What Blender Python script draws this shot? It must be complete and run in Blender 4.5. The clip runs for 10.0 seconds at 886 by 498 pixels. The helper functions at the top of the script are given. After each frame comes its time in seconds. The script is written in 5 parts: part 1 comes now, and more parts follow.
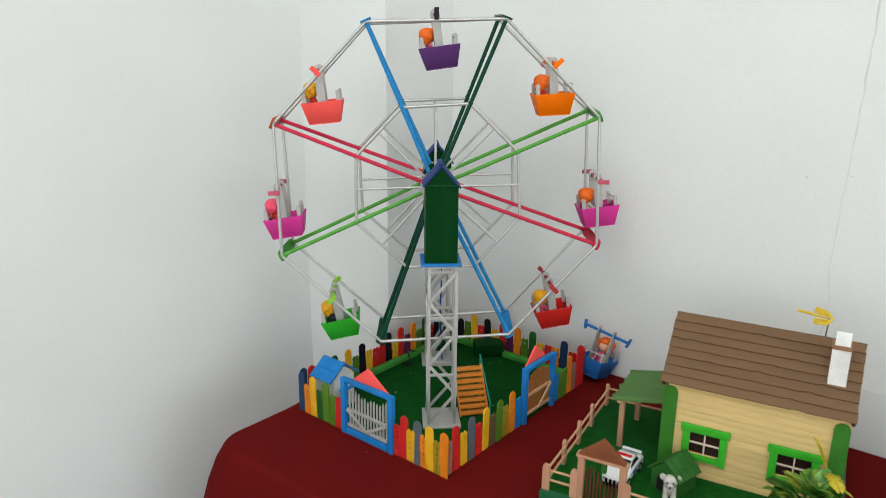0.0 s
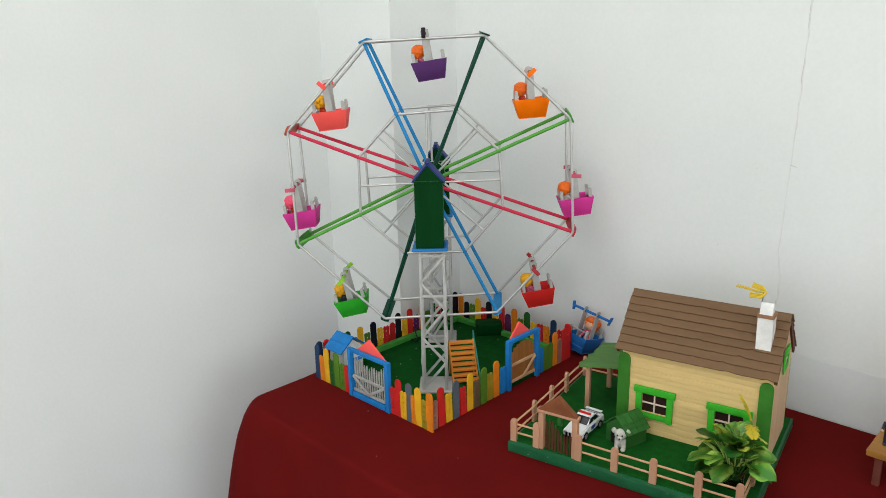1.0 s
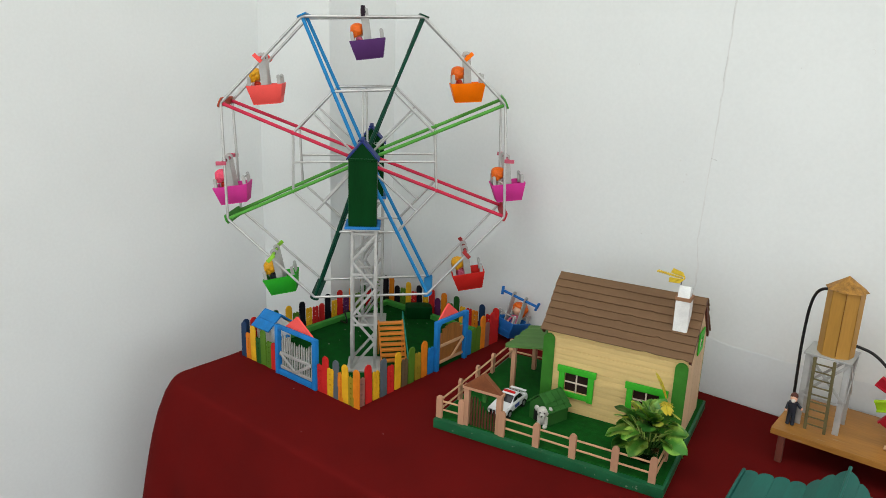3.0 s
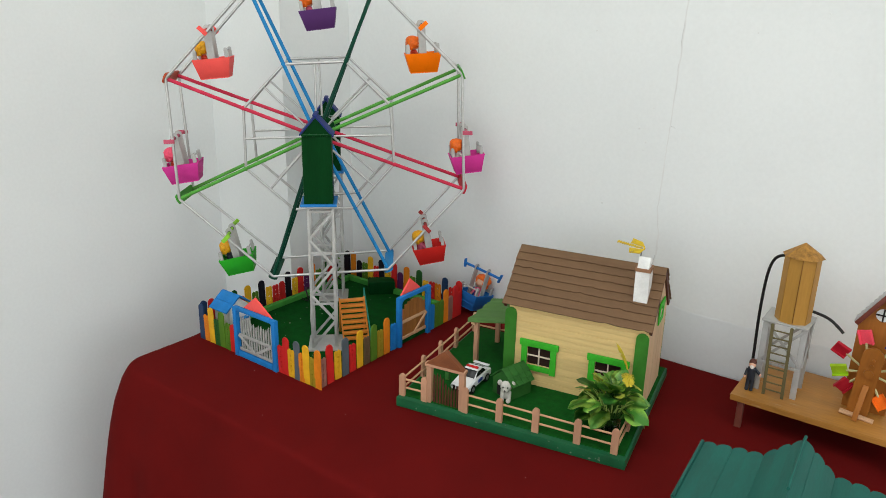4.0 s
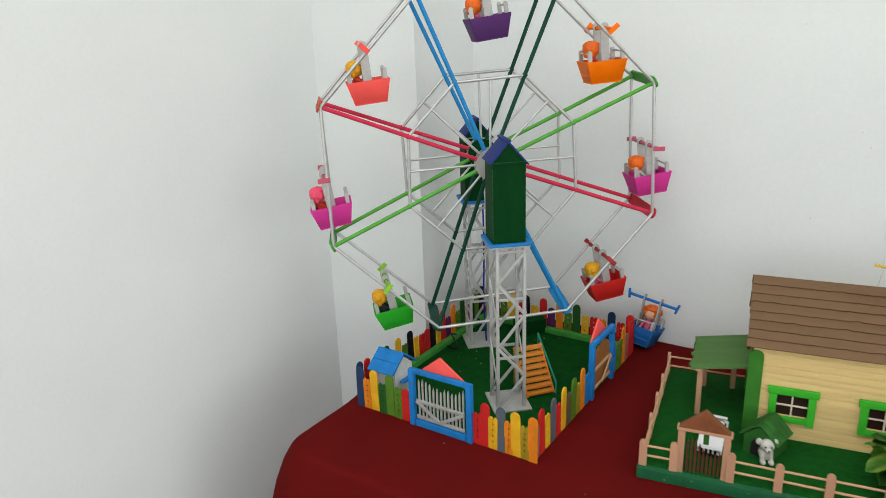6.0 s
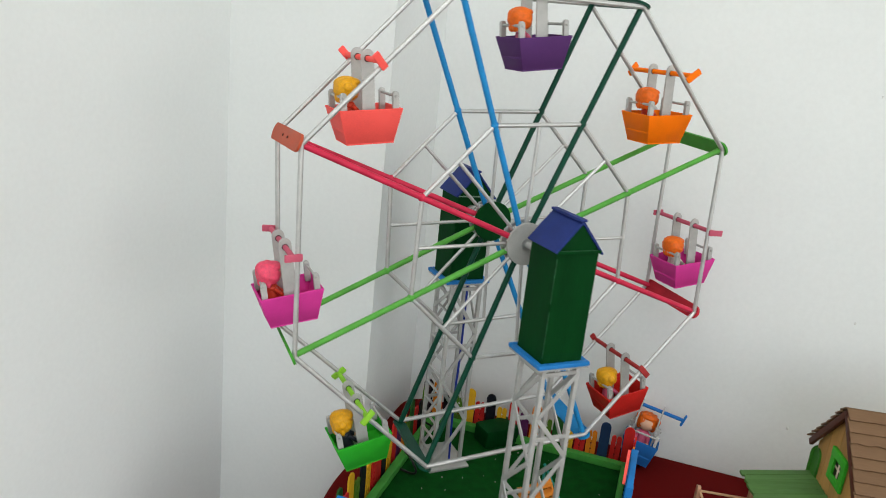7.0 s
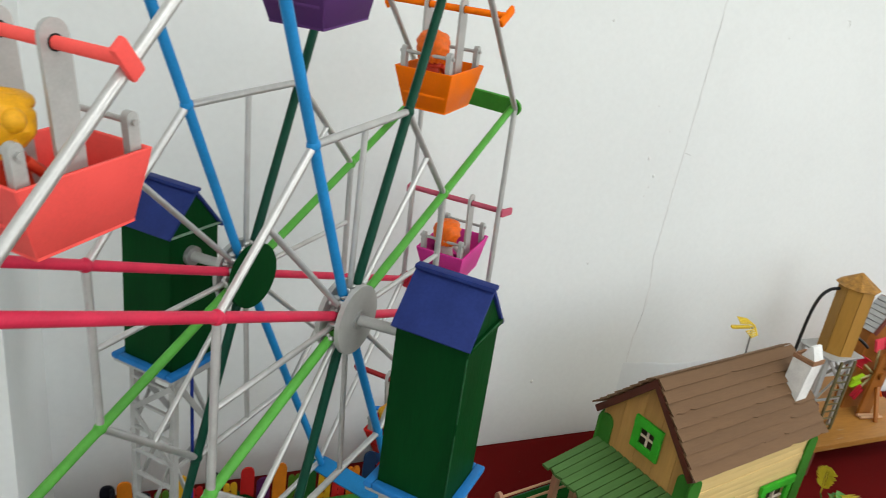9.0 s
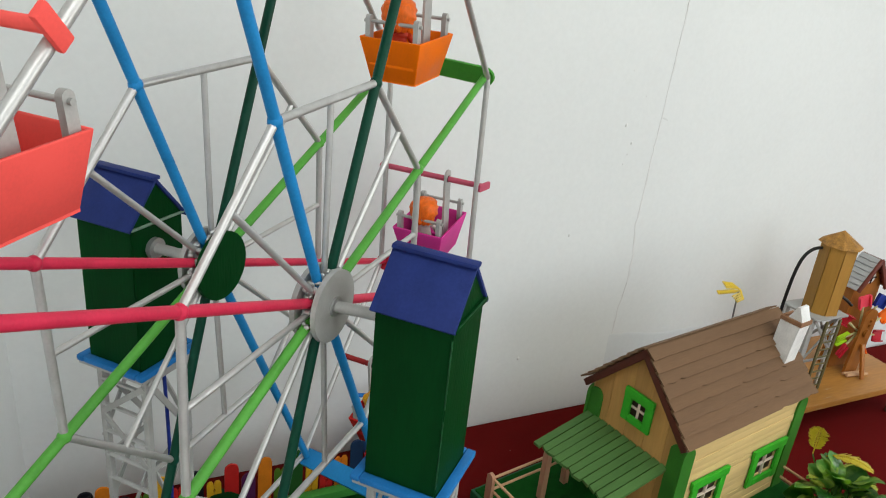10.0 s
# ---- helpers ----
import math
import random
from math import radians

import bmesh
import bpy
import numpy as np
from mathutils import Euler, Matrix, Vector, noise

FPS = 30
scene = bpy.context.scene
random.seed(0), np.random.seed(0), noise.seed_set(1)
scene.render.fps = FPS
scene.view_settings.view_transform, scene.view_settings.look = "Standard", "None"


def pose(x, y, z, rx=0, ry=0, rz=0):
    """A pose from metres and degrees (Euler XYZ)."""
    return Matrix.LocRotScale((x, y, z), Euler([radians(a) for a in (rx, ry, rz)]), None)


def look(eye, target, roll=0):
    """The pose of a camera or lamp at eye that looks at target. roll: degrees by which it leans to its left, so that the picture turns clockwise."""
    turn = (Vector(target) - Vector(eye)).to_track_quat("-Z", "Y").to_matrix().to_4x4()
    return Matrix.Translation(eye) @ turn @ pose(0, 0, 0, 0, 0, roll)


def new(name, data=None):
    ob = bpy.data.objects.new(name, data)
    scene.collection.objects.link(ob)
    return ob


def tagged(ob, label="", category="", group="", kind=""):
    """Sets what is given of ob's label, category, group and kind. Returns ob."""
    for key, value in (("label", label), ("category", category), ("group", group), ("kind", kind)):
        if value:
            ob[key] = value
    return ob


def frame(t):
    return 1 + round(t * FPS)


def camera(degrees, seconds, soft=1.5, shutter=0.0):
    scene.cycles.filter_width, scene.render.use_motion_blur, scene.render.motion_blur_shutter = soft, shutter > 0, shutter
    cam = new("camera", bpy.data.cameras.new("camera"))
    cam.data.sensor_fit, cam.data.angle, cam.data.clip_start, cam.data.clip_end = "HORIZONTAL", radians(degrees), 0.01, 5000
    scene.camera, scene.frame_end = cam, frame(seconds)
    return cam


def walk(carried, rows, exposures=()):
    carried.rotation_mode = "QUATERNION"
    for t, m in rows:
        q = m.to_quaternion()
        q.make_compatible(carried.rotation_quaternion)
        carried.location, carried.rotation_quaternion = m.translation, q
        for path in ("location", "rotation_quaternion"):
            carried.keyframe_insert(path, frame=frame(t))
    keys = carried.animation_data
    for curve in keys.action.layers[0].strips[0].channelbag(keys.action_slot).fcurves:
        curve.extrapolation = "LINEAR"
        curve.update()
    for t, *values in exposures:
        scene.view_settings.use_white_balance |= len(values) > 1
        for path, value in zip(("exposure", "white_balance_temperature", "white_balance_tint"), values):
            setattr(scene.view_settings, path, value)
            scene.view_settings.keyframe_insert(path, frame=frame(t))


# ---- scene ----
cam = camera(62.88, 10.0, 0.5, 0.3)
PATH = [
    (0.0, 0.5945, -0.7440, 1.3700, 74.556, -0.584, 39.311),
    (0.5, 0.7420, -0.7844, 1.3776, 73.675, -0.084, 43.548),
    (1.0, 0.8109, -0.7907, 1.3927, 74.642, 1.253, 44.062),
    (1.5, 0.8300, -0.8120, 1.3773, 74.905, 0.166, 44.056),
    (2.0, 0.8271, -0.8116, 1.3727, 75.451, -1.658, 41.846),
    (2.2, 0.8240, -0.8128, 1.3676, 75.359, -1.793, 40.593),
    (3.3, 0.8240, -0.7906, 1.3615, 73.945, -1.771, 38.868),
    (3.5, 0.8255, -0.7808, 1.3648, 73.345, -1.325, 37.819),
    (4.0, 0.8217, -0.7721, 1.3741, 71.865, -1.185, 36.670),
    (4.5, 0.8101, -0.7691, 1.3729, 70.760, -1.572, 36.991),
    (5.0, 0.7576, -0.7938, 1.4020, 73.455, -0.922, 39.484),
    (5.5, 0.5708, -0.8398, 1.3723, 76.052, -1.597, 36.637),
    (5.7, 0.5001, -0.8562, 1.3737, 73.020, 0.972, 35.553),
    (6.8, 0.0833, -0.6407, 1.3598, 72.032, -3.519, 23.281),
    (7.0, -0.0239, -0.6197, 1.3566, 74.105, -5.883, 18.599),
    (7.5, -0.1842, -0.5454, 1.3565, 70.752, -5.888, 9.221),
    (8.0, -0.2582, -0.3921, 1.3525, 70.120, -3.642, 0.563),
    (8.5, -0.3109, -0.3049, 1.3666, 69.731, -8.323, -11.188),
    (9.0, -0.3026, -0.2595, 1.3820, 68.530, -7.659, -21.369),
    (9.5, -0.2949, -0.2433, 1.3794, 69.237, -6.837, -24.680),
    (10.0, -0.2927, -0.2387, 1.3703, 67.347, -5.518, -24.105),
]
walk(cam, [(t, pose(x, y, z, rx, ry, rz)) for t, x, y, z, rx, ry, rz in PATH],
     exposures=[(0.0, 0.0), (1.5, -0.05), (3.5, -0.09), (4.5, -0.03), (5.5, 0.0), (7.0, 0.02), (8.0, 0.07), (9.0, 0.04), (9.5, -0.04), (10.0, -0.03)])

TABLE = 0.75
WALL_Y = 0.505          # inner face of the long wall
WALL_X = -0.650         # inner face of the side wall
PIER_X, PIER_Y = -0.400, 0.298   # free edge of the pier in the corner

# ---- light: a bright room; all lamps unseen: a window to the right, ceiling tubes and added fill ----
world = bpy.data.worlds.new("room_world")
scene.world = world
world.use_nodes = True
wn = world.node_tree.nodes
sky = wn.new("ShaderNodeTexSky")
sky.sky_type, sky.sun_disc = "NISHITA", False
sky.sun_elevation, sky.sun_rotation = radians(45), radians(120)
wn["Background"].inputs[1].default_value = 0.12
world.node_tree.links.new(sky.outputs[0], wn["Background"].inputs[0])


def area(name, eye, target, sx, sy, watts, colour):
    lamp = bpy.data.lights.new(name, "AREA")
    lamp.shape, lamp.size, lamp.size_y, lamp.energy, lamp.color = "RECTANGLE", sx, sy, watts, colour
    ob = new(name, lamp)
    ob.matrix_world = look(eye, target)
    return ob


area("unseen_window_light", (3.0, -2.46, 1.55), (0.0, 0.2, 1.0), 2.3, 1.6, 15, (0.98, 0.995, 0.985))
area("unseen_window_light", (0.75, -2.46, 1.50), (0.0, 0.4, 1.05), 1.0, 1.3, 9, (0.98, 0.995, 0.985))
# unseen end-wall lamp, added to brighten the side wall and the pier
area("unseen_window_light", (4.36, -1.30, 1.55), (0.0, 0.0, 1.0), 1.9, 1.5, 24, (0.98, 0.995, 0.985))
area("unseen_ceiling_light", (0.6, -1.1, 2.70), (0.6, -1.0, 0.0), 2.2, 1.4, 25.5, (0.98, 1.0, 0.97))
# second ceiling lamp, unseen, added to soften the shadows
area("unseen_ceiling_light", (3.1, -1.0, 2.70), (3.0, -0.9, 0.0), 1.8, 1.8, 9, (0.98, 1.0, 0.97))
scene.view_settings.exposure = 0.0


# ---- materials ----
def material(name, colour, rough=0.5, metal=0.0, grain=60.0, vary=0.12, fine=900.0, bump=0.15, piece=0.0,
             stretch=(1, 1, 1), spec=0.28, wear=0.0, sheen=0.0):
    """Paint, wood, cloth or metal: large blotches, fine grain, a little relief, and a shade of its own for each piece."""
    m = bpy.data.materials.new(name)
    m.use_nodes = True
    t = m.node_tree
    b = t.nodes["Principled BSDF"]
    b.inputs["Roughness"].default_value, b.inputs["Metallic"].default_value = rough, metal
    b.inputs["Specular IOR Level"].default_value = spec
    if sheen:
        b.inputs["Sheen Weight"].default_value, b.inputs["Sheen Roughness"].default_value = sheen, 0.5
    co = t.nodes.new("ShaderNodeTexCoord")
    mp = t.nodes.new("ShaderNodeMapping")
    mp.inputs["Scale"].default_value = stretch
    info = t.nodes.new("ShaderNodeObjectInfo")
    t.links.new(co.outputs["Object"], mp.inputs["Vector"])
    off = t.nodes.new("ShaderNodeVectorMath")
    off.operation = "ADD"
    t.links.new(mp.outputs[0], off.inputs[0])
    t.links.new(info.outputs["Random"], off.inputs[1])
    n1 = t.nodes.new("ShaderNodeTexNoise")
    n1.inputs["Scale"].default_value, n1.inputs["Detail"].default_value = grain, 4
    n2 = t.nodes.new("ShaderNodeTexNoise")
    n2.inputs["Scale"].default_value, n2.inputs["Detail"].default_value = fine, 2
    for n in (n1, n2):
        t.links.new(off.outputs[0], n.inputs["Vector"])
    add = t.nodes.new("ShaderNodeMath")
    add.operation = "MULTIPLY_ADD"
    t.links.new(n2.outputs[0], add.inputs[0])
    add.inputs[1].default_value = 0.45
    t.links.new(n1.outputs[0], add.inputs[2])
    rp = t.nodes.new("ShaderNodeMath")
    rp.operation = "MULTIPLY_ADD"
    t.links.new(info.outputs["Random"], rp.inputs[0])
    rp.inputs[1].default_value = piece
    t.links.new(add.outputs[0], rp.inputs[2])
    ramp = t.nodes.new("ShaderNodeMapRange")
    ramp.inputs["From Min"].default_value, ramp.inputs["From Max"].default_value = 0.45, 1.0 + piece
    ramp.inputs["To Min"].default_value, ramp.inputs["To Max"].default_value = 1 - vary * 1.6, 1 + vary
    t.links.new(rp.outputs[0], ramp.inputs["Value"])
    mix = t.nodes.new("ShaderNodeVectorMath")
    mix.operation = "SCALE"
    mix.inputs[0].default_value = colour
    t.links.new(ramp.outputs[0], mix.inputs["Scale"])
    last = mix.outputs[0]
    if wear:
        n3 = t.nodes.new("ShaderNodeTexNoise")
        n3.inputs["Scale"].default_value, n3.inputs["Detail"].default_value = 140, 6
        t.links.new(off.outputs[0], n3.inputs["Vector"])
        cut = t.nodes.new("ShaderNodeMapRange")
        cut.inputs["From Min"].default_value, cut.inputs["From Max"].default_value = 0.66, 0.72
        cut.inputs["To Max"].default_value = wear
        t.links.new(n3.outputs[0], cut.inputs["Value"])
        mx = t.nodes.new("ShaderNodeMix")
        mx.data_type = "RGBA"
        t.links.new(cut.outputs[0], mx.inputs["Factor"])
        t.links.new(last, mx.inputs["A"])
        mx.inputs["B"].default_value = (0.55, 0.5, 0.42, 1)
        last = mx.outputs["Result"]
    t.links.new(last, b.inputs["Base Color"])
    rr = t.nodes.new("ShaderNodeMapRange")
    rr.inputs["To Min"].default_value, rr.inputs["To Max"].default_value = max(rough - 0.1, 0.05), min(rough + 0.12, 1)
    t.links.new(n1.outputs[0], rr.inputs["Value"])
    t.links.new(rr.outputs[0], b.inputs["Roughness"])
    if bump:
        bp = t.nodes.new("ShaderNodeBump")
        bp.inputs["Strength"].default_value, bp.inputs["Distance"].default_value = bump, 0.001
        t.links.new(add.outputs[0], bp.inputs["Height"])
        t.links.new(bp.outputs[0], b.inputs["Normal"])
    return m


def paint(name, colour, rough=0.5, **k):
    return material(name, colour, rough, grain=45, vary=0.15, fine=600, bump=0.16, piece=0.14, spec=0.14, **k)


def foam(name, colour, rough=0.5):
    """Smooth craft foam, nearly even in colour."""
    return material(name, colour, rough, grain=45, vary=0.06, fine=600, bump=0.08, piece=0.05, spec=0.12)


M = {}
M["wall"] = material("white_wall_paint", (0.79, 0.815, 0.81), 0.75, grain=3.0, vary=0.03, fine=160, bump=0.18)
M["far_wall"] = material("grey_wall_paint", (0.80, 0.80, 0.78), 0.8, grain=3.0, vary=0.04, fine=160, bump=0.2)
M["ceiling"] = material("ceiling_paint", (0.8, 0.8, 0.78), 0.85, grain=3.0, vary=0.03, fine=200, bump=0.2)
M["floor"] = material("grey_floor_tile", (0.42, 0.40, 0.37), 0.5, grain=4.0, vary=0.1, fine=90, bump=0.1)
M["cloth"] = material("burgundy_tablecloth", (0.118, 0.0060, 0.0056), 0.9, grain=9, vary=0.10, fine=1800, bump=0.3, spec=0.04)
M["silver"] = material("silver_painted_wood", (0.55, 0.55, 0.54), 0.33, 0.6, grain=90, vary=0.10, fine=700, bump=0.08, piece=0.15)
M["silver_flat"] = material("grey_silver_paint", (0.45, 0.45, 0.435), 0.45, 0.25, grain=70, vary=0.10, fine=700, bump=0.2, piece=0.1)
M["red_rod"] = paint("crimson_gloss_paint", (0.60, 0.030, 0.075), 0.32)
M["blue_rod"] = paint("sky_blue_gloss_paint", (0.018, 0.23, 0.54), 0.32)
M["lime_rod"] = paint("leaf_green_gloss_paint", (0.095, 0.36, 0.055), 0.32)
M["dark_rod"] = paint("bottle_green_gloss_paint", (0.004, 0.052, 0.030), 0.32)
# left end piece: its warmer lit look is put into the colour
M["red_br"] = paint("red_stick_lit_paint", (0.50, 0.085, 0.038), 0.45)
M["red_br_dark"] = paint("crimson_stick_paint", (0.52, 0.028, 0.045), 0.45)
M["collar"] = paint("tan_brown_card", (0.30, 0.155, 0.085), 0.6)
M["lime_br"] = paint("grass_green_stick_paint", (0.06, 0.32, 0.035), 0.45)
M["box_green"] = material("dark_green_brushed_paint", (0.0020, 0.044, 0.009), 0.5, grain=35, vary=0.2, fine=500, bump=0.4, stretch=(1, 1, 0.15), piece=0.1, spec=0.05)
M["highlight_green"] = material("pale_green_highlight", (0.22, 0.34, 0.25), 0.5, grain=120, vary=0.3, fine=600, bump=0.3)
M["edge_green"] = material("rubbed_and_highlight_green", (0.010, 0.085, 0.026), 0.5, grain=200, vary=0.4, fine=700, bump=0.3)
M["roof_blue"] = material("navy_blue_card", (0.021, 0.038, 0.175), 0.55, grain=60, vary=0.12, fine=500, bump=0.25, spec=0.12)
M["plate_blue"] = paint("bright_blue_paint", (0.02, 0.19, 0.52), 0.4)
M["pk_navy"] = paint("navy_stick", (0.018, 0.045, 0.11), 0.55)
M["pk_orange"] = paint("orange_stick", (0.75, 0.22, 0.015), 0.55)
M["pk_yellow"] = paint("yellow_stick", (0.78, 0.42, 0.02), 0.55)
M["pk_green"] = paint("olive_green_stick", (0.09, 0.20, 0.02), 0.55)
M["pk_dkgreen"] = paint("forest_green_stick", (0.02, 0.10, 0.02), 0.55)
M["pk_red"] = paint("red_stick", (0.58, 0.022, 0.02), 0.55)
M["pk_purple"] = paint("purple_stick", (0.10, 0.02, 0.09), 0.55)
M["pk_mauve"] = paint("mauve_brown_stick", (0.32, 0.14, 0.11), 0.55)
M["pk_olive"] = paint("mustard_olive_stick", (0.34, 0.24, 0.02), 0.55)
M["pk_grey"] = paint("slate_stick", (0.10, 0.12, 0.14), 0.55)
M["pk_black"] = paint("black_stick", (0.010, 0.010, 0.016), 0.5)
M["pk_brown"] = paint("weathered_brown_stick", (0.13, 0.085, 0.045), 0.6)
M["pk_blue"] = paint("blue_stick", (0.016, 0.195, 0.54), 0.5)
M["felt"] = material("dark_green_felt", (0.004, 0.062, 0.009), 0.9, grain=70, vary=0.2, fine=1500, bump=0.6, spec=0.05)
M["lip"] = paint("light_green_paint", (0.06, 0.30, 0.05), 0.5)
M["coral"] = foam("coral_pink_foam", (1.0, 0.115, 0.100), 0.55)
M["magenta"] = foam("magenta_foam", (0.72, 0.05, 0.33), 0.55)
M["purple"] = foam("purple_foam", (0.10, 0.035, 0.15), 0.6)
M["green_tub"] = foam("bright_green_foam", (0.03, 0.42, 0.025), 0.5)
M["red_tub"] = foam("red_foam", (0.66, 0.025, 0.02), 0.5)
M["orange_tub"] = foam("orange_foam", (1.0, 0.190, 0.001), 0.5)
M["blue_tub"] = foam("blue_foam", (0.02, 0.16, 0.50), 0.5)
M["pinkrod"] = paint("dusty_pink_rod", (0.55, 0.10, 0.16), 0.5)
M["lime_rod2"] = paint("lime_rod", (0.25, 0.55, 0.04), 0.5)
M["brown_rod"] = paint("brown_red_rod", (0.35, 0.03, 0.03), 0.5)
M["purple_rod"] = paint("dark_rod", (0.03, 0.02, 0.03), 0.5)
M["white"] = paint("white_gloss_paint", (0.80, 0.80, 0.78), 0.4)
M["step"] = material("orange_stained_wood", (0.70, 0.24, 0.03), 0.5, grain=50, vary=0.14, fine=500, bump=0.2, stretch=(0.3, 1, 1), piece=0.15)
M["teal"] = paint("teal_paint", (0.02, 0.22, 0.18), 0.5)
M["tealroof"] = material("teal_painted_sticks", (0.007, 0.100, 0.078), 0.6, grain=60, vary=0.18, fine=500, bump=0.3, stretch=(1, 0.2, 1), piece=0.25, wear=0.0)
M["arched"] = material("amber_wood", (0.34, 0.135, 0.032), 0.5, grain=60, vary=0.2, fine=400, bump=0.2, stretch=(1, 1, 0.15))
M["skin"] = material("doll_plastic", (0.78, 0.45, 0.30), 0.4, bump=0.0, vary=0.03)
M["hair_orange"] = material("orange_hair_plastic", (0.85, 0.15, 0.01), 0.4, grain=200, vary=0.15, bump=0.3)
M["hair_yellow"] = material("mustard_hair_plastic", (0.75, 0.36, 0.01), 0.4, grain=200, vary=0.15, bump=0.3)
M["hair_pink"] = material("pink_hair_plastic", (0.85, 0.08, 0.16), 0.4, grain=200, vary=0.15, bump=0.3)
M["hair_brown"] = material("brown_hair_plastic", (0.10, 0.03, 0.02), 0.45, bump=0.1)
M["dress_pink"] = material("pink_dress_plastic", (0.65, 0.12, 0.22), 0.45, bump=0.0)
M["dress_red"] = material("red_dress_plastic", (0.60, 0.05, 0.02), 0.45, bump=0.0)
M["dress_dark"] = material("dark_suit_plastic", (0.02, 0.025, 0.035), 0.45, bump=0.0)
M["dress_white"] = material("pale_shirt_plastic", (0.7, 0.66, 0.6), 0.45, bump=0.0)
M["cream"] = material("cream_plank_paint", (0.74, 0.53, 0.225), 0.6, grain=30, vary=0.12, fine=350, bump=0.25, stretch=(0.12, 1, 1), piece=0.12)
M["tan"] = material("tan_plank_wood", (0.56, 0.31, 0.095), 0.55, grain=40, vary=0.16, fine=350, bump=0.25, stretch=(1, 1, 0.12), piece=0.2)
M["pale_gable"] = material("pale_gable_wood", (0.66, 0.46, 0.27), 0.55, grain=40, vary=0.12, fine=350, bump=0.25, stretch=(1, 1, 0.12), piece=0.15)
M["roof_brown"] = material("brown_painted_plank", (0.175, 0.098, 0.050), 0.75, grain=30, vary=0.16, fine=450, bump=0.35, stretch=(0.15, 1, 1), piece=0.2, wear=0.0)
M["trim_green"] = paint("trim_green_paint", (0.045, 0.20, 0.025), 0.5)
M["win_green"] = paint("bright_green_frame_paint", (0.05, 0.45, 0.03), 0.45)
M["bar"] = material("pale_painted_bar", (0.80, 0.66, 0.54), 0.55, grain=60, vary=0.1, bump=0.1)
M["inside_shade"] = material("dark_brown_inside_shade", (0.028, 0.012, 0.010), 0.35, bump=0.0)
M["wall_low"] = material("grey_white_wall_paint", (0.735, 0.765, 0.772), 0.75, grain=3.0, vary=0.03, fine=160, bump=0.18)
M["carport"] = material("weathered_green_slat_paint", (0.080, 0.185, 0.045), 0.6, grain=40, vary=0.2, fine=400, bump=0.25, stretch=(0.15, 1, 1), piece=0.25)
M["turf"] = material("model_turf", (0.006, 0.085, 0.010), 0.95, grain=90, vary=0.22, fine=1600, bump=0.8, spec=0.1)
M["base_green"] = material("green_board_paint", (0.010, 0.110, 0.042), 0.45, grain=40, vary=0.15, fine=500, bump=0.25, wear=0.35)
M["post"] = material("pinkish_beige_wood", (0.52, 0.28, 0.17), 0.6, grain=40, vary=0.12, fine=400, bump=0.2, stretch=(1, 1, 0.2), piece=0.2)
M["rail"] = material("pale_wood_stick", (0.60, 0.36, 0.20), 0.6, grain=40, vary=0.12, fine=400, bump=0.2, piece=0.15)
M["gate_brown"] = material("dark_brown_wood", (0.10, 0.028, 0.015), 0.55, grain=40, vary=0.2, fine=400, bump=0.2, piece=0.25)
M["gateroof"] = material("rust_brown_paint", (0.24, 0.078, 0.030), 0.55, grain=40, vary=0.2, fine=400, bump=0.25)
M["kennel"] = paint("kennel_green_paint", (0.030, 0.130, 0.025), 0.55)
# near-black for dark details, and for shade painted in holes and openings
M["dark"] = material("dark_parts_and_shade", (0.015, 0.012, 0.012), 0.7, bump=0.0)
M["dogwhite"] = material("grey_white_plaster", (0.55, 0.53, 0.48), 0.6, grain=120, vary=0.15, fine=700, bump=0.3)
M["car_white"] = material("white_car_enamel", (0.80, 0.81, 0.82), 0.2, bump=0.0, vary=0.02)
M["car_black"] = material("black_tinted_plastic", (0.01, 0.01, 0.012), 0.15, bump=0.0)
M["tyre"] = material("black_rubber", (0.012, 0.012, 0.012), 0.7, bump=0.0)
M["car_red"] = material("red_light_plastic", (0.60, 0.02, 0.02), 0.2, bump=0.0)
M["car_blue"] = material("blue_marking", (0.03, 0.06, 0.30), 0.3, bump=0.0)
def leaf_material(name, deep, pale, margin):
    """Glossy plastic leaf: dark along the midrib, pale towards the edge, blotched between."""
    m = material(name, pale, 0.30, grain=70, vary=0.25, fine=420, bump=0.3, piece=0.5, spec=0.45)
    t = m.node_tree
    b = t.nodes["Principled BSDF"]
    own = b.inputs["Base Color"].links[0].from_socket
    co, sep, ab, mx, n = (t.nodes.new("ShaderNode" + k) for k in ("TexCoord", "SeparateXYZ", "Math", "Mix", "TexNoise"))
    n.inputs["Scale"].default_value, n.inputs["Detail"].default_value = 130, 3
    t.links.new(co.outputs["Object"], sep.inputs[0])
    t.links.new(co.outputs["Object"], n.inputs["Vector"])
    ab.operation = "ABSOLUTE"
    t.links.new(sep.outputs["Y"], ab.inputs[0])
    grow = t.nodes.new("ShaderNodeMath")
    grow.operation = "MULTIPLY_ADD"
    t.links.new(n.outputs[0], grow.inputs[0])
    grow.inputs[1].default_value = 0.016
    t.links.new(ab.outputs[0], grow.inputs[2])
    k = t.nodes.new("ShaderNodeMapRange")
    k.inputs["From Min"].default_value, k.inputs["From Max"].default_value = margin, margin + 0.009
    t.links.new(grow.outputs[0], k.inputs["Value"])
    mx.data_type = "RGBA"
    t.links.new(k.outputs[0], mx.inputs["Factor"])
    mx.inputs["A"].default_value = (*deep, 1)
    t.links.new(own, mx.inputs["B"])
    t.links.new(mx.outputs["Result"], b.inputs["Base Color"])
    return m


